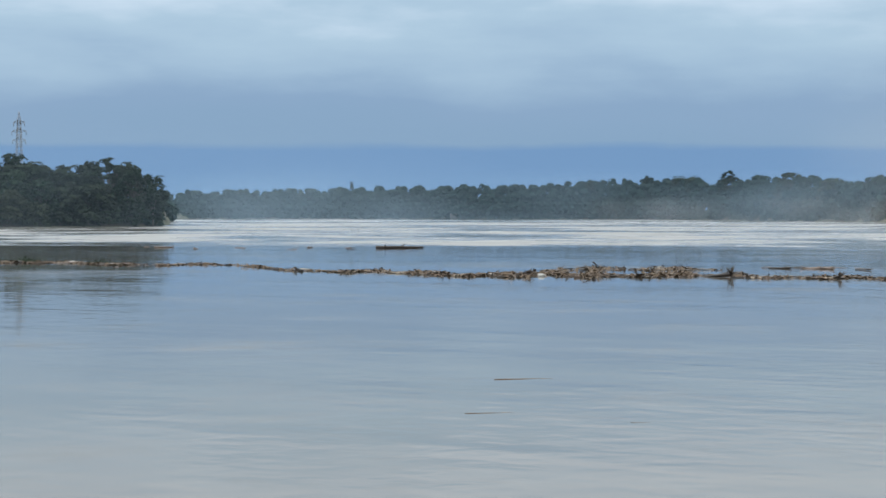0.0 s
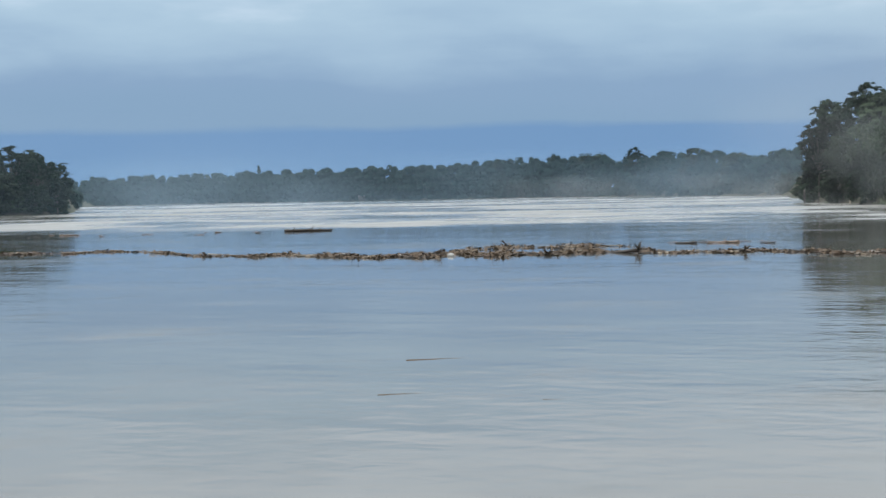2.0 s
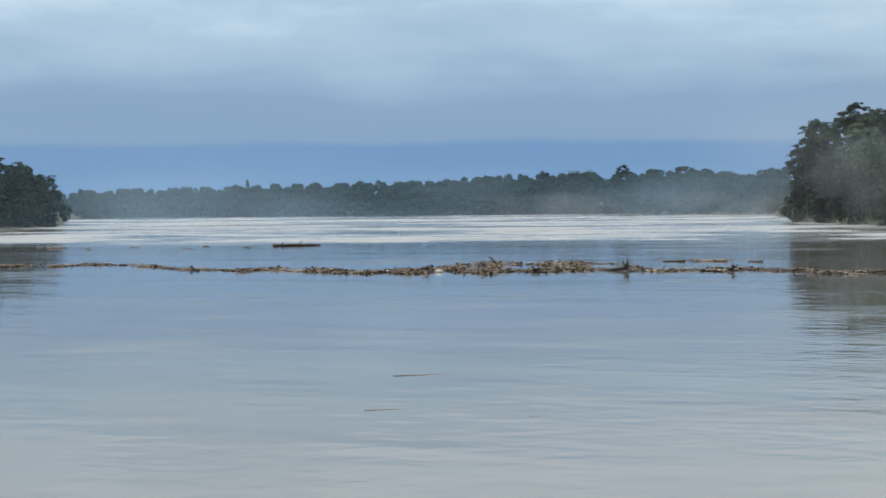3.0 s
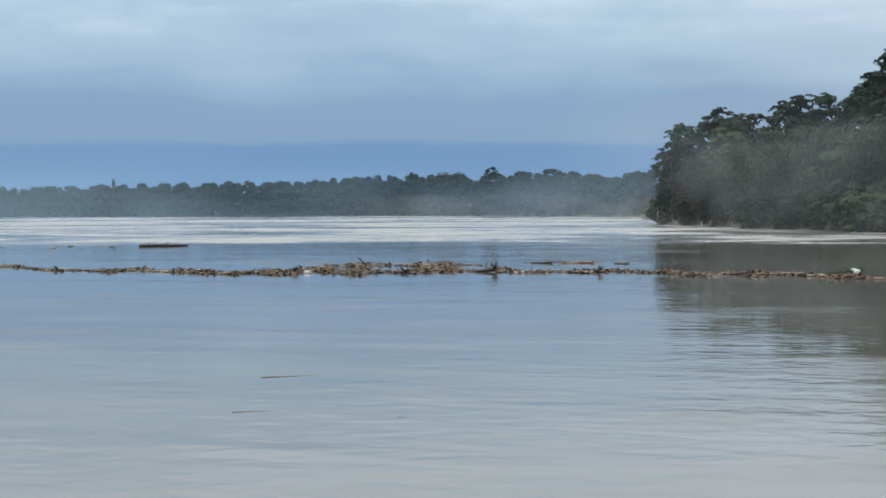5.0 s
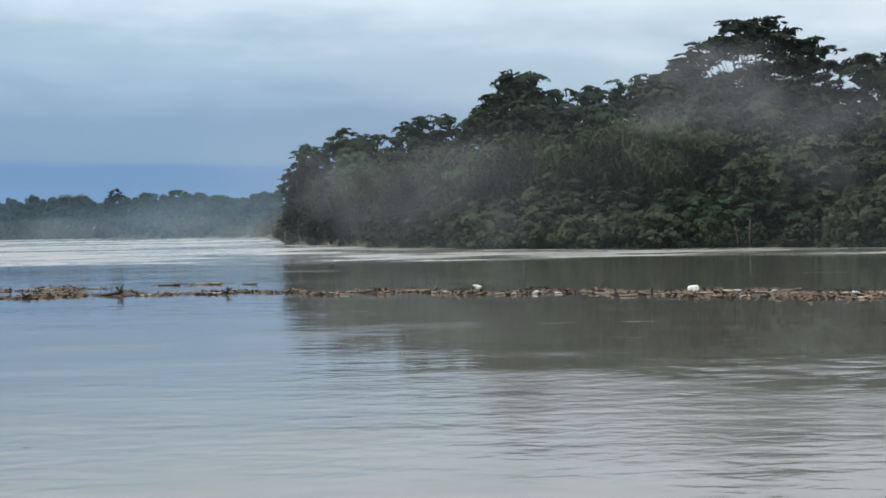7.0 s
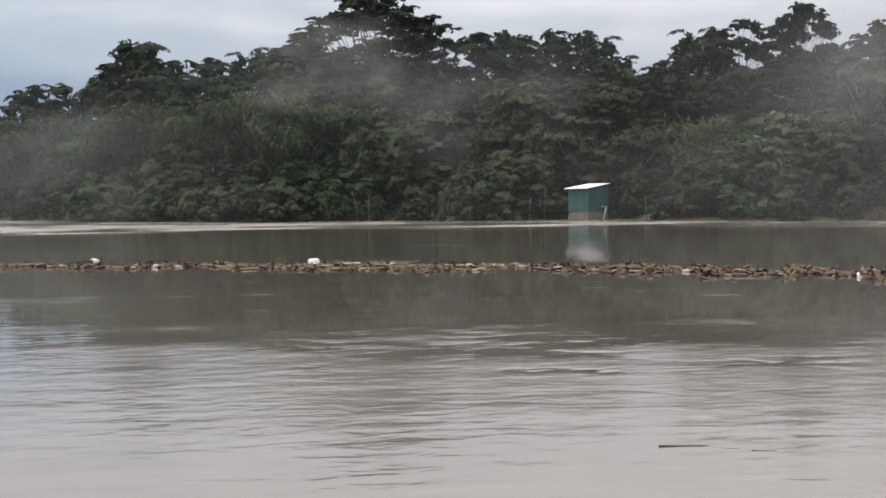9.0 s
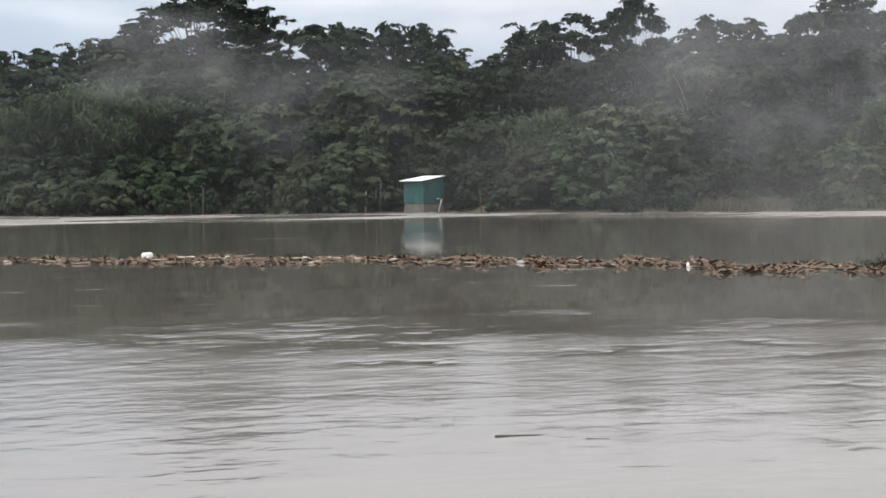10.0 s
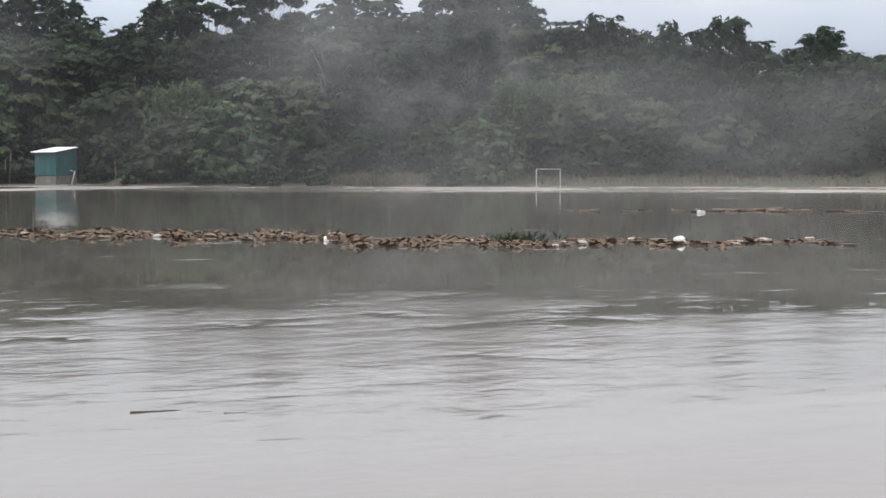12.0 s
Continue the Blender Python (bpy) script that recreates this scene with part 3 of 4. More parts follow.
def bamboo_thing():
    rng = np.random.default_rng(7)
    root = tagged(new("bamboo_clump"), "arching feathery green bamboo clump", "bamboo")
    bm = bmesh.new()
    cs, ns = [], []
    for i in range(40):
        a, lean = rng.uniform(0, 2 * math.pi), rng.uniform(0.8, 4.6)
        h = rng.uniform(9.0, 13.0)
        b = rng.normal(0, 0.5, 2)
        pts = [(b[0] + math.cos(a) * lean * t ** 2.2, b[1] + math.sin(a) * lean * t ** 2.2, h * (t - 0.26 * t ** 4) - 0.3) for t in (0, 0.3, 0.6, 0.85, 1.0)]
        tube(bm, pts, [0.06, 0.055, 0.045, 0.03, 0.01], 5, False)
        t = rng.uniform(0.18, 1.0, 260) ** 0.75
        base = np.stack([b[0] + math.cos(a) * lean * t ** 2.2, b[1] + math.sin(a) * lean * t ** 2.2, h * (t - 0.26 * t ** 4) - 0.3], 1)
        cs.append(base + rng.normal(0, 1, (260, 3)) * np.array([0.42, 0.42, 0.5]) - np.array([0, 0, 0.45]))
        ns.append(rng.normal(0, 1, (260, 3)) + np.array([0, 0, 0.2]))
    part("culms", bm, CULM, root)
    c, nn = np.concatenate(cs), np.concatenate(ns)
    part("foliage", leaf_mesh("foliage", c, nn, rng.uniform(0.42, 0.80, len(c)), LEAF_LIGHT, rng, 0.32, 1.2), LEAF_LIGHT, root)
    return root


def frond_plant(name, seed, label, category, height, count, length, broad, leaf):
    """A palm or banana: a stem and a crown of arching fronds."""
    rng = np.random.default_rng(seed)
    root = tagged(new(name), label, category)
    bm = bmesh.new()
    tube(bm, [(0, 0, -0.4), (0.1, 0, height * 0.5), (0.25, 0.05, height)], [0.16, 0.12, 0.09], 8)
    part("trunk", bm, PALE_BARK, root)
    for i in range(count):
        a = 2 * math.pi * i / count + rng.normal(0, 0.2)
        up, L = rng.uniform(0.2, 1.2), length * rng.uniform(0.8, 1.1)
        bm = bmesh.new()
        spine = []
        for j in range(9):
            t = j / 8
            out = L * t * math.cos(up * (1 - 0.4 * t))
            spine.append(Vector((0.25 + math.cos(a) * out, 0.05 + math.sin(a) * out, height + L * (math.sin(up) * t - 0.75 * t * t))))
        sidev = Vector((-math.sin(a), math.cos(a), 0))
        for j in range(8):
            w = broad * (1 - (j / 8) ** 2) * (0.55 if j == 0 else 1)
            for sgn in (-1, 1):
                for q in range(2):
                    p0 = spine[j].lerp(spine[j + 1], q * 0.5)
                    p1 = spine[j].lerp(spine[j + 1], q * 0.5 + 0.36)
                    tip = p0.lerp(p1, 0.8) + sidev * sgn * w + Vector((0, 0, -0.35 * w))
                    bm.faces.new([bm.verts.new(p) for p in (p0, p1, tip)][::sgn])
        part("frond", bm, leaf, root)
    return root


PROTO["bamboo"] = bamboo_thing()
PROTO["palm"] = frond_plant("palm_tree", 5, "feathery palm rising among dark trees", "palm", 9.0, 14, 3.2, 0.7, LEAF_MID)
PROTO["banana"] = frond_plant("banana_plant", 6, "banana plant with broad torn pale leaves", "banana plant", 2.4, 8, 2.2, 0.42, LEAF_LIGHT)
NATURAL = {"umbrella": 24, "umbrella_b": 22, "dome": 16, "dome_b": 16, "tall": 20, "thicket": 7.6, "thicket_b": 7.6, "bush": 4.0, "bush_b": 4.2, "light": 11, "bamboo": 9.6, "mound": 9.0, "shrub": 5.2, "palm": 11, "banana": 3.6}
USED = set()
GROUPS = {"bush": "riverside bushes", "bush_b": "riverside bushes"}
turner = random.Random(5)


def plant(kind, az, dist, height, wide=1.0, bank="trees of the wooded bank", spin=None):
    """Stand a plant of a kind at a bearing and distance, so tall, and so much wider than its kind."""
    z = max(ground_height(az, dist), -0.35) - 0.05
    k = (height - z) / NATURAL[kind]
    w = k * wide
    m = Matrix.LocRotScale(at(az, dist, z), Euler((0, 0, turner.uniform(0, 6.28) if spin is None else spin)), Vector((w, w, k)))
    if kind in USED:
        ob = copy_thing(PROTO[kind], Matrix.Identity(4))
    else:
        ob = PROTO[kind]
        USED.add(kind)
    ob.matrix_basis = m
    tagged(ob, group=GROUPS.get(kind, bank))
    return ob


# ---- the wooded bank ----
SKYLINE_AZ = (-8.5, -8.0, -7.0, -5.5, -4.6, -3.3, -2.4, -1.0, 0.2, 0.9, 2.3, 3.6, 4.8, 9.5, 11.1, 11.6, 12.3, 13.1, 14.2, 15.7, 16.2, 17.2, 18.0, 18.8, 20.0,
              23.5, 24.5, 26.0, 27.4, 28.7, 31.3, 31.9, 32.4, 33.5, 34.5, 35.4, 36.0, 36.8, 37.9, 38.8, 40.0, 41.1, 42.5, 50.0)
SKYLINE_EL = (95, 128, 160, 172, 180, 188, 212, 252, 262, 264, 270, 272, 268, 258, 258, 255, 282, 274, 286, 278, 242, 232, 262, 266, 268,
              272, 262, 260, 258, 268, 250, 232, 230, 246, 222, 216, 228, 220, 238, 208, 194, 210, 188, 188)


def rise(az, dist, share=1.0):
    """The height that reaches the wood's skyline at that bearing, seen from the near bank."""
    return share * 1.05 * (EYE_HEIGHT + float(np.interp(az, SKYLINE_AZ, SKYLINE_EL)) * dist / 2940.0)


def wood_row(az, stop, back, spread, share, kinds, gap):
    """A loose row of trees behind the shoreline."""
    while az < stop:
        d = shore(az) + back + turner.uniform(-spread, spread)
        kind = turner.choice(kinds)
        if abs(az - 15.2) < 1.9 and d < 163:      # the clearing of the hut
            az += 0.6
            continue
        plant(kind, az, d, rise(az, d, share * turner.uniform(0.86, 1.04)), turner.uniform(0.9, 1.25))
        az += math.degrees(gap * turner.uniform(0.75, 1.25) / d)


wood_row(-7.4, 47, 36, 5, 0.98, ("tall", "dome_b", "tall", "dome"), 6.0)
wood_row(-7.5, 47, 22, 4, 0.82, ("dome", "dome_b", "tall", "dome", "light"), 6.3)
wood_row(-7.9, 7, 12, 2.5, 0.62, ("bamboo", "dome", "bamboo", "dome_b", "thicket_b"), 5.6)
wood_row(7, 47, 12, 2.5, 0.58, ("dome", "thicket", "dome_b", "mound", "bamboo"), 6.3)
wood_row(-8.2, 13.4, 5.5, 1.5, 0.34, ("thicket", "thicket_b", "thicket"), 5.0)
wood_row(15.9, 30, 7.0, 1.5, 0.34, ("thicket", "mound", "thicket", "thicket_b"), 5.2)
wood_row(30, 47, 9.0, 1.5, 0.32, ("thicket", "thicket", "thicket_b"), 5.6)
wood_row(31.5, 48, 28, 4, 0.96, ("dome", "dome_b"), 5.0)
wood_row(31.5, 48, 17, 4, 0.74, ("dome", "dome_b", "tall"), 5.5)
wood_row(-8.2, 12.6, 1.2, 0.8, 0.15, ("bush", "bush_b", "bush"), 4.0)
wood_row(16.4, 30, 2.4, 1.0, 0.13, ("bush", "bush", "bush_b"), 5.0)
wood_row(4.5, 47, 48, 4, 0.86, ("dome_b", "dome"), 6.5)
# crowns that stand out against the sky
plant("umbrella_b", -7.9, 284, 14.6, 0.7)
plant("umbrella_b", -6.2, 262, 19.0, 0.8)
plant("umbrella_b", -3.7, 235, 18.6, 0.6)
plant("umbrella", -0.6, 222, 22.2, 0.72)
plant("umbrella_b", 2.2, 205, 20.2, 0.55)
plant("umbrella", 7.7, 192, 26.4, 1.12, spin=0.6)
plant("tall", 12.5, 185, 20.4, 0.85)
plant("tall", 14.1, 186, 20.7, 0.95)
plant("tall", 15.4, 184, 20.0, 0.8)
plant("umbrella_b", 18.5, 175, 18.8, 0.78)
plant("umbrella_b", 20.3, 172, 20.6, 0.8)
plant("umbrella", 22.3, 168, 21.6, 0.58)
plant("umbrella_b", 24.9, 166, 19.4, 0.66)
plant("umbrella_b", 26.7, 165, 17.6, 0.5)
plant("umbrella", 29.5, 160, 20.4, 0.82)
plant("dome_b", 28.3, 158, 17.6, 0.9)
plant("dome_b", 30.6, 157, 16.4, 0.8)
plant("tall", 33.5, 150, 15.0, 0.75)
plant("tall", 36.0, 146, 13.9, 0.6)
plant("dome_b", 37.9, 133, 13.0, 0.72)
plant("tall", 41.1, 140, 12.5, 0.7)
for az in (5.2, 6.4, 7.6, 8.8):
    plant("dome", az, 187, 18.4, 1.15)
for az in (25.9, 26.7, 27.5):
    plant("dome_b", az, 157, 15.2, 1.25)
# plants seen singly along the water
for az, d, h in ((-4.6, 212, 10.5), (-2.2, 192, 11.5), (-0.2, 184, 12.5), (1.3, 178, 10.8), (2.9, 175, 12.4), (4.3, 174, 13.2), (5.6, 172, 11.6), (31.0, 134, 8.4), (33.1, 137, 9.0)):
    plant("bamboo", az, d, h, 1.1)
for az in (-1.4, -0.3, 0.8, 1.8, 2.7, 3.7, 4.7):
    plant("bush_b", az, shore(az) + 0.4, turner.uniform(2.6, 4.0), turner.uniform(1.1, 1.5))
plant("umbrella_b", 9.6, 168, 12.2, 0.75)
plant("light", 12.7, 163, 13.4, 1.15)
plant("palm", 17.75, 160, 12.6, 0.8)
plant("palm", 19.9, 158, 10.0, 0.7)
plant("banana", 13.05, 151.5, 3.0, 0.9)
plant("banana", 12.7, 152.5, 2.6, 0.8)
plant("bush_b", 10.5, 150.0, 3.3, 0.8)
plant("bush", 11.6, 150.5, 3.0, 0.9)
plant("mound", 21.2, 139, 6.6, 0.95)
plant("mound", 19.3, 143, 5.4, 0.6)
plant("mound", 23.5, 138, 4.6, 0.7)
for az, d, h in ((14.0, 157, 4.6), (14.9, 159, 5.4), (15.9, 158, 5.0), (16.7, 154, 4.2)):
    plant("thicket", az, d, h, 0.8)
for az, d, h in ((14.2, 153.5, 2.2), (15.9, 153.5, 2.4), (16.5, 150.5, 1.8), (15.2, 154.5, 2.6)):
    plant("bush", az, d, h, 1.1)
plant("shrub", 27.9, 130, 5.2, 1.0)
plant("shrub", 26.0, 133, 3.4, 0.8)
for az in (41.9, 42.9, 44.0):
    plant("dome", az, 136, 10.6, 1.1)
for az in (14.2, 15.3, 16.4):
    plant("dome", az, 167, 13.5, 1.2)
plant("dome", 26.5, 152, 12.0, 1.3)
for pale in (7.2, 7.6, 13.4):
    plant("light", pale, shore(pale) + 4.0, 9.0, 0.7)


def grass_fringe():
    """Tall pale grass standing along the flooded edge."""
    rng = np.random.default_rng(15)
    n = 5200
    az = np.concatenate([rng.normal(25.9, 0.7, n // 2), rng.uniform(23.5, 47, n // 4), rng.uniform(-8, 13, n - n // 2 - n // 4)])
    d = np.interp(az, SHORE_AZ, SHORE_D) + rng.uniform(1.5, 6.0, n)
    c = np.stack([d * np.sin(np.radians(az)), d * np.cos(np.radians(az)), rng.uniform(0.1, 0.75, n) + 0.04], 1)
    flat_n = np.stack([rng.normal(0, 1, n), rng.normal(0, 1, n), np.full(n, 0.15)], 1)
    ob = new("bank_grass", leaf_mesh("bank_grass", c, flat_n, rng.uniform(0.5, 1.1, n), PALE_GRASS, rng, 0.10, -1.6, 0.1))
    tagged(ob, "tall pale grass along the flooded edge", "grass", kind="stuff")


grass_fringe()

# ---- the wooded point on the other side ----
LEFT_AZ, LEFT_EL = (-46, -38.7, -37.4, -36.7, -36.0, -35.1, -34.5, -33.7, -33.2), (106, 106, 100, 88, 93, 104, 92, 68, 44)
for az in np.arange(-42.0, -33.5, 0.9):
    top = float(np.interp(az, LEFT_AZ, LEFT_EL))
    for back, share in ((24, 0.98), (15, 0.86), (7, 0.66)):
        d = min(shore(az), 314) + back + turner.uniform(-3, 3)
        plant(turner.choice(("dome", "dome_b", "tall")), az + turner.uniform(-0.2, 0.2), d,
              share * (EYE_HEIGHT + top * d / 2940.0) * turner.uniform(0.92, 1.03), turner.uniform(1.0, 1.35), "trees of the wooded point")
for az in np.arange(-44, -33.6, 0.8):
    plant(turner.choice(("thicket", "dome", "thicket_b")), az, min(shore(az), 314) + turner.uniform(3, 7), turner.uniform(4.0, 8.5), turner.uniform(1.0, 1.4), "trees of the wooded point")
plant("umbrella_b", -35.2, 322, 13.6, 0.9, "trees of the wooded point")
plant("umbrella_b", -34.3, 318, 11.6, 0.8, "trees of the wooded point")
plant("dome", -36.9, 326, 11.2, 1.4, "trees of the wooded point")
plant("dome_b", -36.3, 330, 11.8, 1.4, "trees of the wooded point")
plant("dome", -38.0, 328, 12.8, 1.4, "trees of the wooded point")

# ---- the far bank ----
FAR_AZ, FAR_EL = (-34, -30, -27.4, -25, -22, -19.6, -17.2, -15.8, -14.4, -13, -10, -7.5), (42, 45, 49, 51, 55, 60, 66, 69, 64, 69, 71, 70)


def far_woods():
    rng = np.random.default_rng(9)
    lobes = []
    for row, share in ((6, 0.5), (16, 0.75), (30, 0.95), (46, 1.0)):
        az = -34.0
        while az < -7.0:
            d = shore(az) + row if az < -9.2 else 650 + row
            top = share * (EYE_HEIGHT + float(np.interp(az, FAR_AZ, FAR_EL)) * d / 2940.0) * rng.uniform(0.86, 1.04)
            p = at(az, d)
            w = rng.uniform(2.0, 4.2)
            for z in np.arange(1.2, top - 1.5, 2.6):
                q = rng.normal(0, 1.3, 2)
                lobes.append((p.x + q[0], p.y + q[1], z, w * rng.uniform(0.7, 1.1), w * rng.uniform(0.7, 1.1), 2.4))
            lobes.append((p.x, p.y, top - 1.6, w * 0.7, w * 0.7, 1.9))
            az += math.degrees(rng.uniform(3.0, 6.0) / d)
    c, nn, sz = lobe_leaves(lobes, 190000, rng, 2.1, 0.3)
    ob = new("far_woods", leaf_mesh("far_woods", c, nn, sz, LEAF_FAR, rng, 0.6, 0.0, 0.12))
    tagged(ob, "continuous far-bank woods, blue-green haze tint in the leaf colour", "woods", kind="stuff")


far_woods()
plant("umbrella_b", -14.05, 925, 28.4, 0.7, "trees of the far bank")
plant("umbrella_b", -18.75, 1030, 25.6, 0.7, "trees of the far bank")
plant("tall", -16.85, 1030, 27.2, 0.45, "trees of the far bank")
plant("dome", -15.5, 1000, 27.0, 1.3, "trees of the far bank")
plant("dome_b", -12.0, 830, 23.4, 1.3, "trees of the far bank")
plant("dome", -10.6, 760, 20.0, 1.3, "trees of the far bank")
plant("tall", -26.95, 1070, 24.0, 0.3, "trees of the far bank")
for az in (-30.7, -28.7, -24.9, -24.4, -21.0):
    plant("palm", az, shore(az) + 30, 19.0, 1.2, "trees of the far bank")


# ---- mist over the water ----
def mist(az, dist, width, base, top, material, label, depth=1):
    """A bank of vapour: a few soft billowing layers one behind another."""
    rng = random.Random(int(az * 10 + dist))
    root = tagged(new("mist_bank"), label, "mist", "banks of mist", "stuff")
    root.matrix_basis = Matrix.Translation(at(az, dist)) @ Matrix.Rotation(radians(-az), 4, "Z")
    for k in range(depth):
        verts, faces, nx, nz = [], [], 24, 8
        w, shift = width * rng.uniform(0.85, 1.05), rng.uniform(-0.06, 0.06) * width
        for j in range(nz + 1):
            for i in range(nx + 1):
                u, v = i / nx - 0.5, j / nz
                billow = 1.6 * noise.noise(Vector((u * 6 + az, v * 2.5, k * 3.1)))
                verts.append((u * w + shift, k * 3.0 + billow + 5.0 * u * u, base + (top - base) * v))
        for j in range(nz):
            for i in range(nx):
                a = j * (nx + 1) + i
                faces.append((a, a + 1, a + nx + 2, a + nx + 1))
        part("mist_layer", mesh_of("mist_layer", verts, faces, material, True), material, root)


mist(11.0, 152, 30, 7.0, 18.0, MIST, "pale mist drifting before the dark crowns")
mist(-5.0, 170, 46, -5.0, 15.0, POINT_MIST, "thin mist along the wooded point")
mist(6.3, 166, 19, 10.0, 21.0, PUFF, "bright puff of mist before the tallest tree")
mist(27.0, 142, 38, 1.5, 20.0, GREY_MIST, "grey mist rising between the crowns")
mist(12.0, 161, 26, 4.0, 15.0, GREY_MIST, "thin grey mist over the dark undergrowth", 1)
mist(28.0, 133, 44, 1.0, 18.0, MIST, "grey mist rising before the wooded bank")
mist(31.0, 118, 80, -3.0, 15.0, MIST_LOW, "thin mist along the bank", 1)
mist(39.0, 111, 74, -6.0, 10.0, DENSE_MIST, "pale low mist lying along the bank", 1)
# blue sheets added to tint the far woods like distance haze
mist(-20.0, 640, 460, -14.0, 22.0, HAZE, "blue tinted sheets imitating haze before the far woods", 2)
mist(-12.0, 500, 150, -5.0, 9.0, MIST_LOW, "pale mist on the water before far woods", 2)


def veil(az0, az1, ahead, top, material, label):
    """A thin tinted sheet imitating haze, which follows the shoreline."""
    n, nz = 60, 8
    verts, faces = [], []
    root = tagged(new("haze_veil"), label, "haze", "banks of mist", "stuff")
    for j in range(nz + 1):
        for i in range(n + 1):
            az = az0 + (az1 - az0) * i / n
            verts.append(at(az, min(shore(az), 270.0) - ahead + 1.5 * noise.noise(Vector((az * 0.3, j * 0.4, 5))), -top + 2.0 * top * j / nz))
        if j:
            for i in range(n):
                a = (j - 1) * (n + 1) + i
                faces.append((a, a + 1, a + n + 2, a + n + 1))
    part("haze_layer", mesh_of("haze_layer", verts, faces, material, True), material, root)


mist(-38.5, 290, 190, -16.0, 19.0, BLUE_VEIL, "blue tinted sheet imitating haze before the wooded point", 1)
veil(-18.0, 66, 6.0, 27.0, VEIL, "thin pale sheet imitating haze along the wooded bank")


# ---- the teal hut on the flooded bank ----
def hut():
    root = tagged(new("riverside_hut"), "small teal board hut with pale sheet roof on blocks", "hut")
    root.matrix_basis = Matrix.Translation(at(15.07, 149.0)) @ Matrix.Rotation(radians(-15 - 40), 4, "Z")
    W, D, Z0, Z1 = 2.20, 2.75, 0.80, 2.74
    bm = bmesh.new()
    for z, k in ((-0.6, 1.12), (0.45, 1.02), (0.78, 0.97)):
        for sx, sy in ((-1, -1), (1, -1), (1, 1), (-1, 1)):
            bm.verts.new((sx * W / 2 * k, sy * D / 2 * k, z))
    bm.verts.ensure_lookup_table()
    for lvl in (0, 4):
        for q in range(4):
            bm.faces.new([bm.verts[lvl + q], bm.verts[lvl + (q + 1) % 4], bm.verts[lvl + 4 + (q + 1) % 4], bm.verts[lvl + 4 + q]])
    bm.faces.new([bm.verts[q] for q in (8, 9, 10, 11)])
    part("base", bm, BLOCK, root, "weathered block base spreading into the water")

    def slope(y):
        return Z1 + 0.08 + 0.36 * (y + D / 2) / D

    bm = bmesh.new()
    lo = [bm.verts.new((sx * (W / 2 - 0.03), sy * (D / 2 - 0.03), Z0)) for sx, sy in ((-1, -1), (1, -1), (1, 1), (-1, 1))]
    hi = [bm.verts.new((v.co.x, v.co.y, slope(v.co.y) - 0.04)) for v in lo]
    for q in range(4):
        bm.faces.new((lo[q], lo[(q + 1) % 4], hi[(q + 1) % 4], hi[q]))
    bm.faces.new(lo[::-1])
    bm.faces.new(hi)
    walls = part("wall_body", bm, TEAL, root)
    n = 9
    for i in range(n):
        x, y = -W / 2 + (i + 0.5) * W / n, -D / 2 + (i + 0.5) * D / n
        for yy in (-D / 2, D / 2):
            top = slope(yy) - 0.05
            bm = bmesh.new()
            box(bm, (x, yy, (Z0 + top) / 2), (W / n - 0.02, 0.04, top - Z0), bevel=0.006)
            part("board", bm, TEAL, walls)
        for xx in (-W / 2, W / 2):
            top = slope(y - D / n / 2) - 0.05
            bm = bmesh.new()
            box(bm, (xx, y, (Z0 + top) / 2), (0.04, D / n - 0.02, top - Z0), bevel=0.006)
            part("board", bm, TEAL, walls)
    # corrugated sheet, falling towards the river
    bm = bmesh.new()
    cols = 40
    grid = []
    for k in range(2):
        for i in range(cols + 1):
            x = -W / 2 - 0.30 + (W + 0.45) * i / cols
            grid.append([bm.verts.new((x, y, slope(y) + 0.05 + 0.018 * math.sin(i * math.pi / 2) - 0.03 * k)) for y in (-D / 2 - 0.35, D / 2 + 0.25)])
    for i in range(cols):
        a, b, c, d = grid[i], grid[i + 1], grid[cols + 1 + i], grid[cols + 2 + i]
        bm.faces.new((a[0], b[0], b[1], a[1]))
        bm.faces.new((c[1], d[1], d[0], c[0]))
        bm.faces.new((a[0], c[0], d[0], b[0]))
        bm.faces.new((a[1], b[1], d[1], c[1]))
    part("roof", bm, ZINC, root, "pale corrugated roof sheet")
    for x in (-W / 2 - 0.24, W / 2 + 0.10):
        bm = bmesh.new()
        y0, y1 = -D / 2 - 0.33, D / 2 + 0.22
        box(bm, (x, (y0 + y1) / 2, (slope(y0) + slope(y1)) / 2 - 0.05), (0.05, y1 - y0, 0.10), Matrix.Rotation(math.atan2(slope(y1) - slope(y0), y1 - y0), 4, "X"), 0.008)
        part("rafter", bm, DARK_DRIFT, root, "dark wet wooden rafter")
    bm = bmesh.new()
    box(bm, (-0.05, -D / 2 - 0.28, slope(-D / 2 - 0.28) - 0.04), (W + 0.36, 0.04, 0.08), bevel=0.008)
    part("fascia", bm, DARK_DRIFT, root, "dark wet wooden fascia")
    for x, y in ((-W / 2, -D / 2), (W / 2, -D / 2), (W / 2, D / 2), (-W / 2, D / 2)):
        bm = bmesh.new()
        box(bm, (x, y, (Z0 + slope(y)) / 2 - 0.02), (0.10, 0.10, slope(y) - Z0), bevel=0.01)
        part("corner_post", bm, TEAL, root)
    bm = bmesh.new()
    tube(bm, [(W / 2 + 0.20, 0.35, -0.3), (W / 2 + 0.35, 0.75, 1.15), (W / 2 + 0.15, 0.35, 1.22)], [0.06, 0.06, 0.05], 8)
    part("downpipe", bm, WHITE, root, "white plastic pipe")


hut()


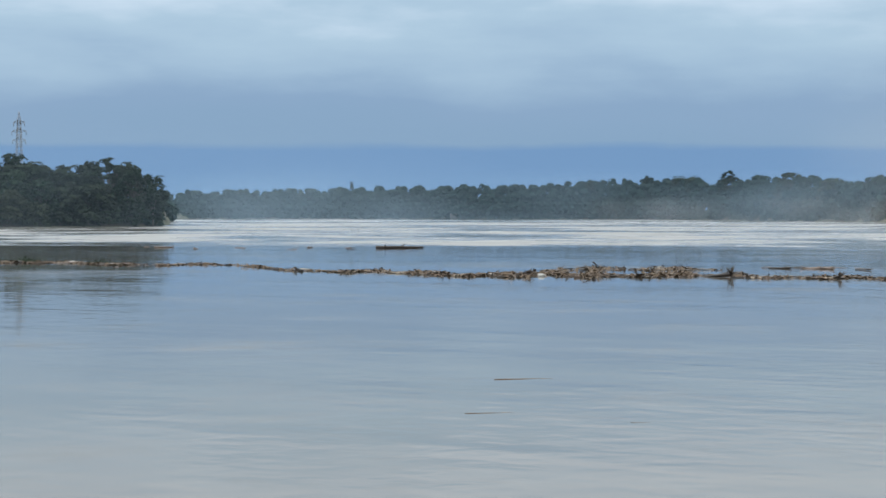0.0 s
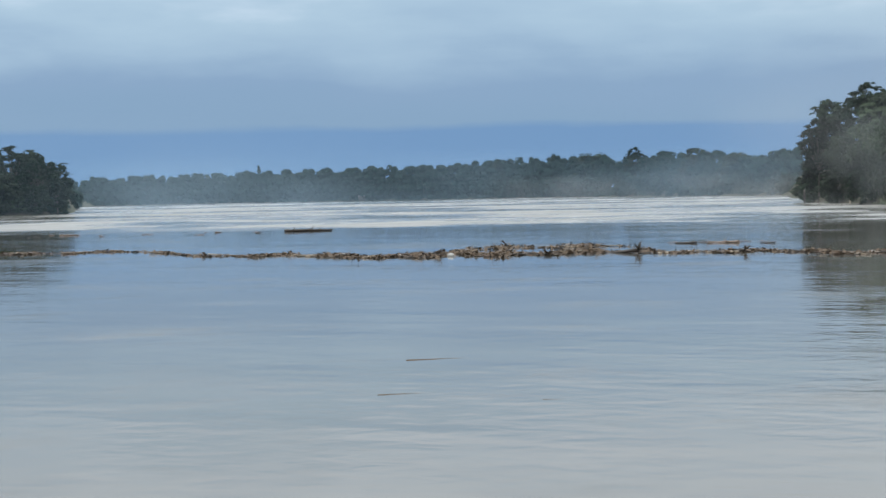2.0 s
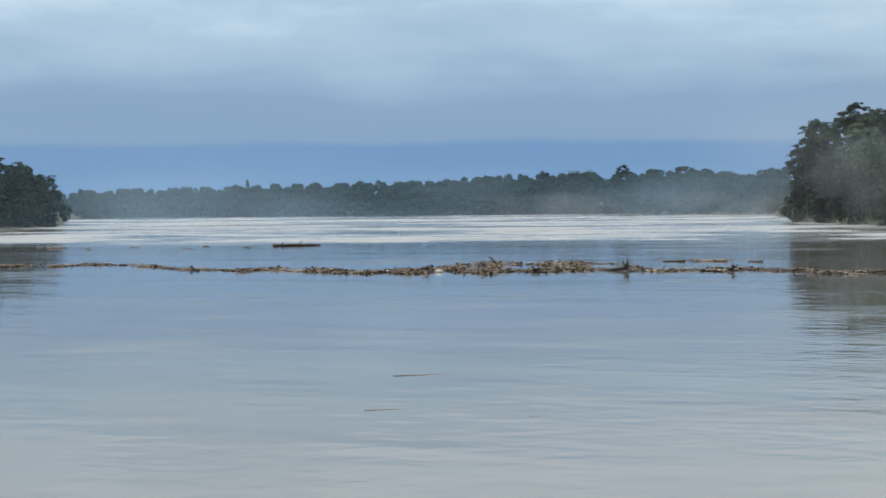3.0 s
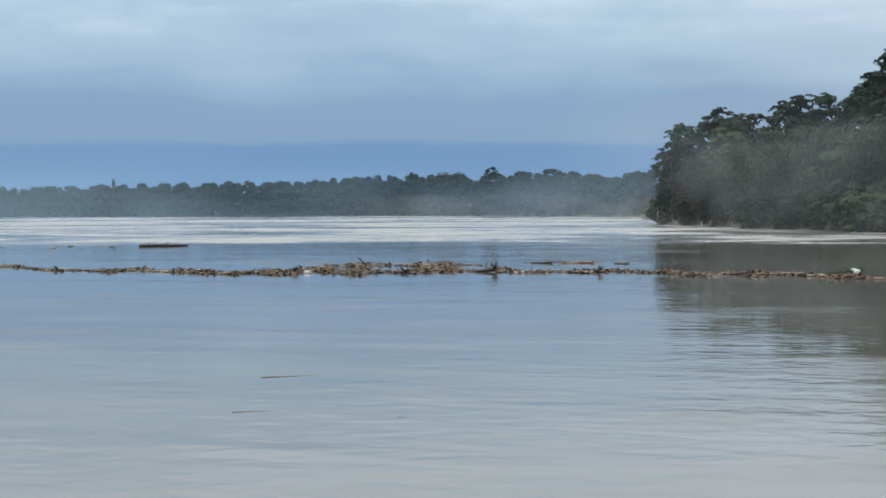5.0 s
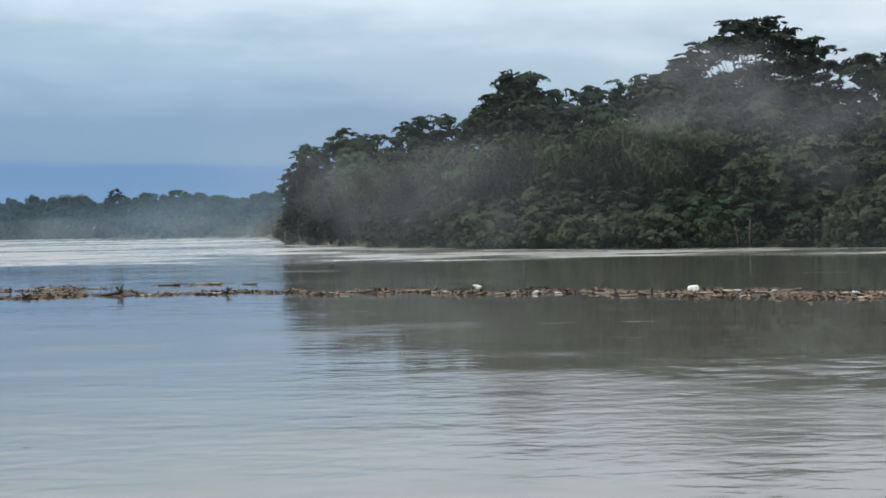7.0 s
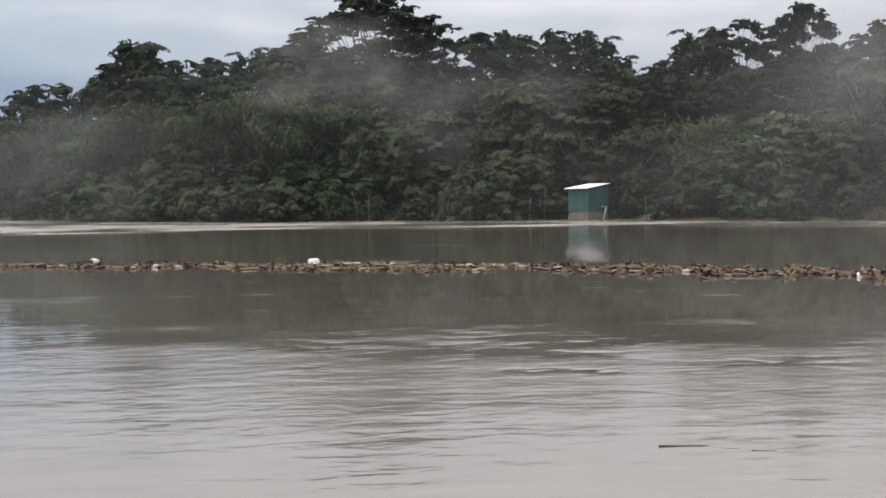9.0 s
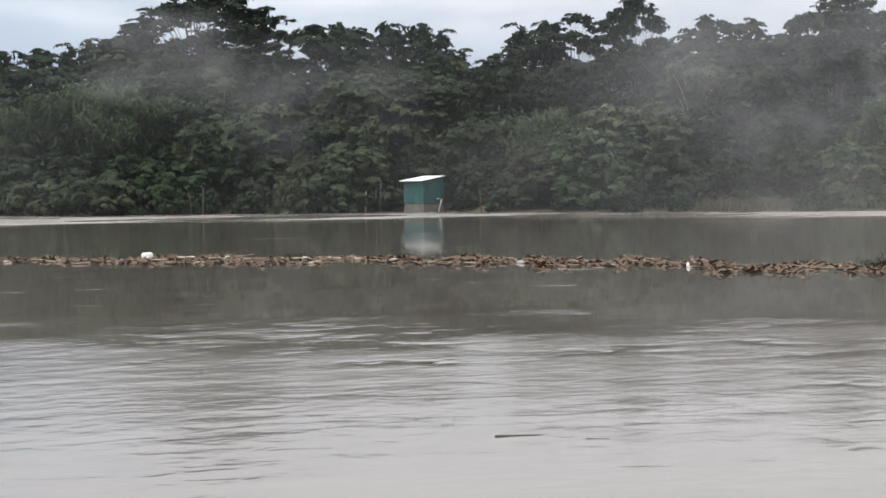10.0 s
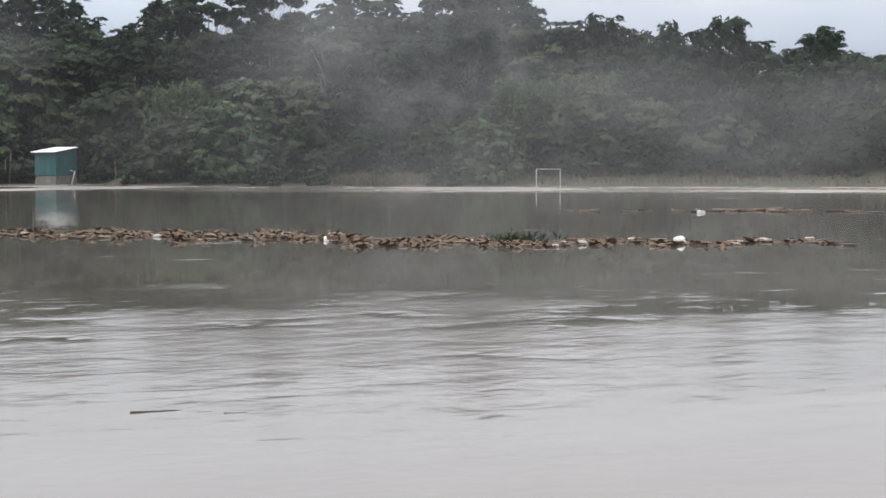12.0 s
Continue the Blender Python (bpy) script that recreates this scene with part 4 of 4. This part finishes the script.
# ---- a small goal frame standing in the flood ----
def goal():
    root = tagged(new("goal_frame"), "small white tube goal frame at the flooded water edge", "goal")
    root.matrix_basis = Matrix.Translation(at(31.79, 124.3)) @ Matrix.Rotation(radians(-32), 4, "Z")
    w, h = 1.78, 1.33
    for x in (-w / 2, w / 2):
        bm = bmesh.new()
        tube(bm, [(x, 0, -0.5), (x, 0, h)], [0.026, 0.026], 10)
        part("post", bm, DULL_WHITE, root)
        bm = bmesh.new()
        tube(bm, [(x, 0, h), (x, 0.75, h * 0.55), (x, 0.95, -0.4)], [0.016, 0.016, 0.016], 8)
        part("back_stay", bm, DULL_WHITE, root)
    bm = bmesh.new()
    tube(bm, [(-w / 2 - 0.04, 0, h), (w / 2 + 0.04, 0, h)], [0.022, 0.022], 10)
    part("crossbar", bm, DULL_WHITE, root)


goal()


# ---- the power pylon behind the wooded point ----
def pylon():
    root = tagged(new("power_pylon"), "distant grey steel lattice power pylon", "pylon")
    root.matrix_basis = Matrix.Translation(at(-38.12, 760, 1.5)) @ Matrix.Rotation(radians(38 - 20), 4, "Z")
    H = 45.0

    def half(z):
        return 1.7 * (1 - z / H) ** 1.1 + 0.55

    levels = [0, 8, 15, 21, 26, 30, 33.5, 37, 40, 43]
    for sx, sy in ((-1, -1), (1, -1), (1, 1), (-1, 1)):
        bm = bmesh.new()
        tube(bm, [(sx * half(z), sy * half(z), z) for z in levels] + [(0, 0, H + 1.5)], [0.12] * 10 + [0.06], 4)
        part("leg", bm, STEEL, root)
    for a, b in zip(levels, levels[1:]):
        bm = bmesh.new()
        for s in range(4):
            c = [(-1, -1), (1, -1), (1, 1), (-1, 1)]
            p, q = c[s], c[(s + 1) % 4]
            tube(bm, [(p[0] * half(a), p[1] * half(a), a), (q[0] * half(b), q[1] * half(b), b)], [0.065, 0.065], 4)
            tube(bm, [(q[0] * half(a), q[1] * half(a), a), (p[0] * half(b), p[1] * half(b), b)], [0.065, 0.065], 4)
        part("brace", bm, STEEL, root)
    for z, reach in ((33.5, 2.9), (37.5, 3.3), (41.5, 2.5)):
        for s in (-1, 1):
            bm = bmesh.new()
            tube(bm, [(s * half(z), 0, z + 0.9), (s * reach, 0, z + 0.3)], [0.14, 0.10], 4)
            tube(bm, [(s * half(z), 0, z - 0.4), (s * reach, 0, z + 0.2)], [0.14, 0.10], 4)
            tube(bm, [(s * reach, 0, z + 0.2), (s * reach, 0, z - 1.6)], [0.10, 0.14], 5)
            part("crossarm", bm, STEEL, root)


pylon()


# ---- floating debris ----
DEBRIS_AZ = (-46, -38.7, -35, -31.2, -28.5, -25.4, -21.6, -17, -12, -8.5, -2.7, 2.8, 9.4, 14, 18.6, 21, 26.5, 32, 38, 48)
DEBRIS_D = (82, 79, 75.5, 73.5, 66, 63.5, 61.0, 62, 61.5, 60, 57, 55, 53.7, 50.5, 47.4, 47.2, 43.1, 42.4, 43, 44)


def line(az):
    return float(np.interp(az, DEBRIS_AZ, DEBRIS_D))


def log_mesh(seed, length, r, stubs, material, bend=0.08):
    rng = random.Random(seed)
    bm = bmesh.new()
    pts, rad = [], []
    for i in range(7):
        t = i / 6 - 0.5
        pts.append((t * length, bend * length * math.sin(3 * t + rng.uniform(-0.3, 0.3)), rng.uniform(-0.2, 0.2) * r))
        rad.append(r * (1.0 - 0.55 * (t + 0.5)) * rng.uniform(0.85, 1.12))
    tube(bm, pts, rad, 7)
    for _ in range(stubs):
        i = rng.randrange(1, 6)
        p = Vector(pts[i])
        d = Vector((rng.uniform(0.2, 1), rng.uniform(-1, 1), rng.uniform(-0.15, 0.35))).normalized()
        L = length * rng.uniform(0.08, 0.20)
        tube(bm, [p, p + d * L * 0.6, p + d * L + Vector((0, 0, rng.uniform(-0.05, 0.1)))], [r * 0.45, r * 0.3, r * 0.12], 5)
    me = bpy.data.meshes.new("log")
    bm.to_mesh(me)
    bm.free()
    me.materials.append(material)
    return me


def plank_mesh(seed, L, w, h, material):
    rng = random.Random(seed)
    bm = bmesh.new()
    box(bm, (0, 0, 0), (L, w, h), bevel=min(w, h) * 0.12)
    for v in bm.verts:
        v.co.z += 0.03 * L * math.sin(v.co.x / L * 2.5) + rng.uniform(-0.06, 0.06) * h
        v.co.x += rng.uniform(-0.04, 0.04) * L
    me = bpy.data.meshes.new("plank")
    bm.to_mesh(me)
    bm.free()
    me.materials.append(material)
    return me


LOGS = [log_mesh(s, L, r, st, mat) for s, L, r, st, mat in (
    (1, 2.6, 0.10, 3, DRIFT), (2, 1.7, 0.08, 2, DARK_DRIFT), (3, 3.2, 0.12, 4, DARK_DRIFT), (4, 1.2, 0.10, 1, DARK_DRIFT), (5, 2.0, 0.06, 5, DRIFT))]
STICKS = [log_mesh(s, L, r, st, mat, 0.14) for s, L, r, st, mat in (
    (11, 1.1, 0.030, 2, DRIFT), (12, 0.8, 0.035, 3, DARK_DRIFT), (13, 1.5, 0.035, 3, DRIFT), (14, 0.6, 0.04, 1, DRIFT))]
CANES = [log_mesh(s, L, 0.04, 0, BAMBOO, 0.03) for s, L in ((21, 2.4), (22, 1.3), (23, 0.8))]
PLANKS = [plank_mesh(s, L, w, 0.09, mat) for s, L, w, mat in ((31, 0.9, 0.22, BAMBOO), (32, 0.5, 0.32, DRIFT), (33, 1.3, 0.16, DRIFT), (34, 0.42, 0.30, BAMBOO), (35, 0.6, 0.34, DARK_DRIFT), (36, 0.8, 0.24, DARK_DRIFT), (37, 0.45, 0.36, DRIFT))]
CHUNKS = [plank_mesh(s, L, w, h, mat) for s, L, w, h, mat in ((51, 0.34, 0.20, 0.14, DRIFT), (52, 0.26, 0.18, 0.12, BAMBOO), (53, 0.42, 0.16, 0.13, DRIFT), (54, 0.30, 0.22, 0.15, DARK_DRIFT), (55, 0.36, 0.16, 0.12, PALE_WOOD), (56, 0.24, 0.20, 0.12, BAMBOO))]
TWIGS = [log_mesh(s, L, 0.012, 0, DRIFT, 0.05) for s, L in ((41, 1.1), (42, 0.7))] + [log_mesh(43, 1.1, 0.030, 0, DARK_DRIFT, 0.03)]
drift = random.Random(77)


def float_thing(name, me, az, dist, z, label, category, tilt=0.1, scale=1.0, spin=None, flat=1.0):
    ob = new(name, me)
    e = Euler((drift.uniform(-tilt, tilt), drift.uniform(-tilt, tilt), drift.uniform(0, 6.28) if spin is None else spin))
    ob.matrix_basis = Matrix.LocRotScale(at(az, dist, z), e, Vector((scale, scale, scale * flat)))
    return tagged(ob, label, category, "floating flood debris")


# thick and thin stretches of the raft along the seam of the current
DENSE_AZ = (-46, -36, -34.5, -28, -25.5, -24.5, -22.5, -21, -17, -15.2, -14.8, -13, -11, -5, 4, 9, 11.5, 13, 15, 27, 31, 37.5, 39.5, 42)
DENSE = (0.5, 0.6, 0.35, 0.4, 0.8, 0.8, 0.9, 1.35, 1.4, 1.1, 0.5, 0.35, 0.5, 0.9, 0.9, 0.6, 0.45, 0.7, 1.5, 1.3, 0.8, 0.5, 0.15, 0.05)


def dense(az):
    """How thickly the raft lies at a bearing: broad stretches broken into separate clumps."""
    clump = 0.5 * np.sin(az * 2.3 + 0.7) + 0.5 * np.sin(az * 5.1 + 2.0) * np.sin(az * 0.9)
    return np.interp(az, DENSE_AZ, DENSE) * np.clip(0.75 + 0.65 * clump, 0.08, 1.4)


def wander(az):
    return 0.9 * np.sin(az * 1.15) + 0.5 * np.sin(az * 3.1 + 1.0)


def breadth(az):
    """Half the depth of the raft, in metres."""
    return 0.28 + 0.46 * dense(az)


def strand(az, chance):
    """A few pieces lie on looser strings behind and before the raft."""
    back = np.interp(az, (-21, -19, -14.5, -13), (0, 8.0, 6.5, 0)) * (chance > 0.72)
    fore = np.interp(az, (4, 6, 11, 13), (0, -4.0, -3.2, 0)) * (chance < 0.25)
    return back + fore


def raft_spot(power=1.0):
    while True:
        az = drift.uniform(-44, 42)
        if drift.random() * 1.5 < dense(az) ** power:
            break
    return az, line(az) + drift.gauss(0, 1.0) * breadth(az) + wander(az) + strand(az, drift.random())


def pile(az):
    """Height of a piece that lies on others where the raft is thick."""
    return max(0.0, drift.uniform(-0.10, 0.05) * min(1.2, dense(az)))


for i in range(150):
    az, d = raft_spot()
    float_thing("driftwood_log", drift.choice(LOGS), az, d, 0.02 + 0.5 * pile(az), "wet brown driftwood log floating in debris", "driftwood", 0.06, drift.uniform(0.18, 0.55) * (1.2 if az < -5 else 0.9), flat=0.38)
for i in range(230):
    az, d = raft_spot()
    float_thing("driftwood_branch", drift.choice(STICKS), az, d, 0.03 + pile(az), "wet brown branch floating in debris", "branch", 0.06, drift.uniform(0.4, 1.0), flat=0.4)
for i in range(150):
    az, d = raft_spot()
    float_thing("bamboo_cane", drift.choice(CANES), az, d, 0.04, "pale bleached bamboo cane floating in debris", "bamboo cane", 0.03, drift.uniform(0.25, 0.65))
for i in range(150):
    az, d = raft_spot()
    float_thing("bark_piece", PLANKS[drift.choice((4, 5))], az, d, 0.03 + pile(az), "dark soaked piece of bark in debris", "bark", 0.05, drift.uniform(0.35, 0.85), flat=0.5)
for i in range(170):
    az, d = raft_spot()
    float_thing("wood_plank", drift.choice(PLANKS), az, d, 0.03 + pile(az), "rough wet wooden plank floating in debris", "plank", 0.05, drift.uniform(0.30, 0.78), flat=0.5)
for i in range(260):
    az, d = raft_spot()
    float_thing("wood_chunk", drift.choice(CHUNKS), az, d, 0.03 + pile(az), "broken chunk of wet brown wood in debris", "wood", 0.08, drift.uniform(0.5, 1.2), flat=0.5)


def litter():
    """Twigs, bark and rotting leaves too many to count, matted along the raft."""
    rng = np.random.default_rng(3)
    n = 24000
    az = rng.uniform(-45, 42, n * 4)
    keep = rng.random(n * 4) * 1.5 < dense(az)
    az = az[keep][:n]
    d = np.interp(az, DEBRIS_AZ, DEBRIS_D) + rng.normal(0, 1.0, len(az)) * breadth(az) + wander(az) + strand(az, rng.random(len(az)))
    c = np.stack([d * np.sin(np.radians(az)), d * np.cos(np.radians(az)), np.abs(rng.normal(0, 0.03, len(az))) * (0.4 + dense(az)) + 0.015], 1)
    nn = rng.normal(0, 0.3, (len(az), 3)) + np.array([0, 0, 1.8])
    ob = new("floating_litter", leaf_mesh("floating_litter", c, nn, rng.uniform(0.10, 0.38, len(az)), LITTER, rng, 0.35))
    tagged(ob, "matted brown twigs and leaf litter afloat", "debris", kind="stuff")


litter()


# ---- single floating things ----
def foam_block(az, dist, sx, sy, sz, label, tilt=0.15):
    bm = bmesh.new()
    box(bm, (0, 0, 0), (sx, sy, sz), bevel=min(sx, sy, sz) * 0.18)
    for v in bm.verts:
        v.co += Vector([0.05 * sz * noise.noise(v.co * 7 + Vector((az, k * 5, 0))) for k in range(3)])
    me = bpy.data.meshes.new("foam_block")
    bm.to_mesh(me)
    bm.free()
    me.materials.append(FOAM)
    return float_thing("foam_block", me, az, dist, sz * 0.30, label, "foam block", tilt)


def bottle(az, dist, h, r, label, material=None):
    bm = bmesh.new()
    tube(bm, [(-h / 2, 0, 0), (-h * 0.46, 0, 0), (h * 0.2, 0, 0), (h * 0.34, 0, 0), (h * 0.38, 0, 0), (h * 0.5, 0, 0)], [r * 0.8, r, r, r * 0.5, r * 0.3, r * 0.3], 12)
    me = bpy.data.meshes.new("plastic_jug")
    bm.to_mesh(me)
    bm.free()
    me.materials.append(material or DULL_PLASTIC)
    return float_thing("plastic_jug", me, az, dist, r * 0.4, label, "plastic jug", 0.2)


foam_block(5.6, line(5.6), 0.42, 0.32, 0.30, "large white foam block among the debris")
foam_block(24.2, line(24.2) - 0.4, 0.30, 0.22, 0.14, "off-white foam block among brown debris")
foam_block(37.0, 66, 0.30, 0.22, 0.12, "white foam box drifting beyond the debris")
bottle(36.3, line(36.3), 0.34, 0.13, "white plastic jug at the debris edge", FOAM)
bottle(16.9, line(16.9) + 1.5, 0.24, 0.07, "white plastic jug in the debris")
foam_block(-1.8, line(-1.8) + 4.0, 0.40, 0.2, 0.16, "thin white foam slab beyond the debris")
foam_block(1.0, line(1.0) - 0.8, 0.42, 0.18, 0.06, "long pale foam slab in the debris")
for az in (-20.4, -16.8, -4.6, 0.2, 8.3, 11.0, 18.4, 20.6, 22.6, 27.8, 29.2, 33.0):
    bottle(az, line(az) + drift.uniform(-0.8, 0.8), drift.uniform(0.2, 0.3), drift.uniform(0.05, 0.08), "small pale plastic bottle among debris")


def snag(az, dist, s, label):
    """An uprooted stump with its roots in the air."""
    rng = random.Random(int(az * 7))
    bm = bmesh.new()
    tube(bm, [(-1.3 * s, 0, -0.05), (-0.4 * s, 0.05, 0.03), (0.3 * s, 0, 0.08)], [0.03 * s, 0.06 * s, 0.085 * s], 8)
    for k in range(9):
        a = rng.uniform(0, 6.28)
        p = Vector((0.3 * s, 0, 0.08))
        d = Vector((rng.uniform(-0.2, 0.6), math.cos(a), abs(math.sin(a)) * 0.9)) * s * rng.uniform(0.25, 0.48)
        tube(bm, [p, p + d * 0.6, p + d + Vector((rng.uniform(-0.1, 0.1) * s, 0, 0))], [0.045 * s, 0.028 * s, 0.01 * s], 5)
    me = bpy.data.meshes.new("tree_snag")
    bm.to_mesh(me)
    bm.free()
    me.materials.append(DARK_DRIFT)
    float_thing("tree_snag", me, az, dist, 0.02, label, "tree stump", 0.05, 1.0, rng.uniform(-0.4, 0.4))


snag(-14.2, 61.0, 0.95, "dark uprooted stump drifting with roots up")
snag(-21.0, 61.0, 0.6, "dark uprooted stump among the debris raft")
snag(-10.5, 60.0, 0.6, "dark uprooted stump with thin roots")
snag(-5.5, 58.0, 0.6, "dark uprooted stump with broken branches")


def tuft(az, dist, s, label):
    rng = np.random.default_rng(int(abs(az) * 10))
    n = 130
    c = np.stack([rng.normal(0, 0.45 * s, n), rng.normal(0, 0.25 * s, n), np.abs(rng.normal(0, 0.16 * s, n))], 1)
    ob = new("floating_weed", leaf_mesh("floating_weed", c, np.stack([rng.normal(0, 1, n), rng.normal(0, 1, n), np.full(n, 0.3)], 1),
                                        rng.uniform(0.14, 0.30, n) * s, LEAF_MID, rng, 0.25, -0.7))
    ob.matrix_basis = Matrix.Translation(at(az, dist, 0.02))
    tagged(ob, label, "water plant", "floating weeds", "stuff")


for az, s in ((31.0, 0.85), (30.3, 0.6), (10.6, 0.5), (-2.0, 0.7), (0.0, 0.55), (-35.5, 0.6), (-37.8, 0.7)):
    tuft(az, line(az) + 0.3, s, "green weed tuft caught in the debris")

# a thin second string of wood beyond the raft
for i in range(70):
    az = drift.uniform(-13.5, -9.5) if i < 12 else drift.uniform(-35, -26) if i < 26 else drift.uniform(32.5, 42.5)
    d = (70 if az < -20 else 72) + drift.gauss(0, 0.8) if az < 0 else 68 + drift.gauss(0, 0.7)
    if az < -20:
        d = 112 + drift.gauss(0, 3)
    float_thing("driftwood_branch", drift.choice(STICKS + LOGS[:2]), az, d, 0.03, "lone wet branch drifting beyond the debris", "branch", 0.05, drift.uniform(0.4, 0.8))
float_thing("driftwood_log", LOGS[2], -25.3, 112, 0.06, "dark log drifting alone on grey water", "driftwood", 0.02, 1.0, 0.44)
# single sticks close to the near bank
for az, d, k, s in ((18.3, 14.6, 0, 0.42), (19.9, 14.5, 1, 0.12), (21.0, 14.4, 3, 0.20), (15.0, 17.2, 2, 0.45), (-21.0, 22.4, 2, 0.75), (-22.2, 18.5, 0, 0.5), (5.5, 17.8, 1, 0.5),
                    (-17.0, 17.8, 1, 0.3), (26.0, 16.6, 0, 0.25), (9.0, 15.7, 3, 0.35), (-2.2, 24.5, 1, 0.3)):
    float_thing("floating_stick", TWIGS[2 if az > 15 and d < 15 else k % 2], az, d, 0.0, "thin dark stick drifting on calm water", "stick", 0.02, s, radians(-az) + drift.uniform(-0.2, 0.2))


# ---- small things on the banks ----
def stake(az, dist, h, r, material, label, lean=0.0):
    bm = bmesh.new()
    tube(bm, [(0, 0, -1.0), (lean * 0.4, 0, h * 0.5), (lean, 0, h)], [r, r * 0.9, r * 0.7], 7)
    ob = part("wooden_stake", bm, material)
    ob.matrix_basis = Matrix.Translation(at(az, dist))
    tagged(ob, label, "stake", "stakes by the water")


stake(-8.38, 276, 2.2, 0.16, DARK_DRIFT, "dark weathered stake standing in the river")
stake(-7.95, 268, 1.2, 0.10, DARK_DRIFT, "short dark stake at the wooded point", 0.3)
stake(-6.9, 248, 1.4, 0.10, BAMBOO, "pale stake among flooded bushes", 0.2)
stake(7.50, 156.4, 2.6, 0.06, BARK, "pale bare trunk at the water's edge", 0.1)
stake(7.15, 156.8, 2.3, 0.05, BARK, "thin pale leaning trunk at the water", -0.4)
stake(13.55, 150.6, 2.8, 0.05, BARK, "slim pale trunk beside the hut", 0.15)
stake(17.05, 142.2, 2.0, 0.05, BARK, "slim pale trunk at the flooded edge", -0.1)


def bank_log():
    ob = part("fallen_log", log_mesh(91, 3.4, 0.14, 3, DARK_DRIFT), DARK_DRIFT)
    ob.matrix_basis = Matrix.Translation(at(9.2, 156.5, 0.28)) @ Matrix.Rotation(radians(-9), 4, "Z")
    tagged(ob, "dark fallen log lying on the flooded bank", "log")


bank_log()


def far_shed(az, dist, w, label):
    root = tagged(new("far_shed"), label, "shed", "sheds on the far bank")
    root.matrix_basis = Matrix.Translation(at(az, dist, max(0.0, ground_height(az, dist)))) @ Matrix.Rotation(radians(-az + 12), 4, "Z")
    bm = bmesh.new()
    box(bm, (0, 0, 1.1), (w, 3.0, 2.6), bevel=0.05)
    part("walls", bm, BLOCK, root)
    bm = bmesh.new()
    box(bm, (0, -0.9, 2.75), (w + 0.8, 2.4, 0.12), Matrix.Rotation(radians(20), 4, "X"), 0.03)
    box(bm, (0, 1.2, 2.75), (w + 0.8, 2.4, 0.12), Matrix.Rotation(radians(-20), 4, "X"), 0.03)
    part("roof", bm, BLOCK, root, "dull grey sheet roof")


far_shed(-23.45, 1044, 4.0, "pale roofed shed on the far bank")
far_shed(-10.62, 762, 4.0, "small pale shed under far trees")
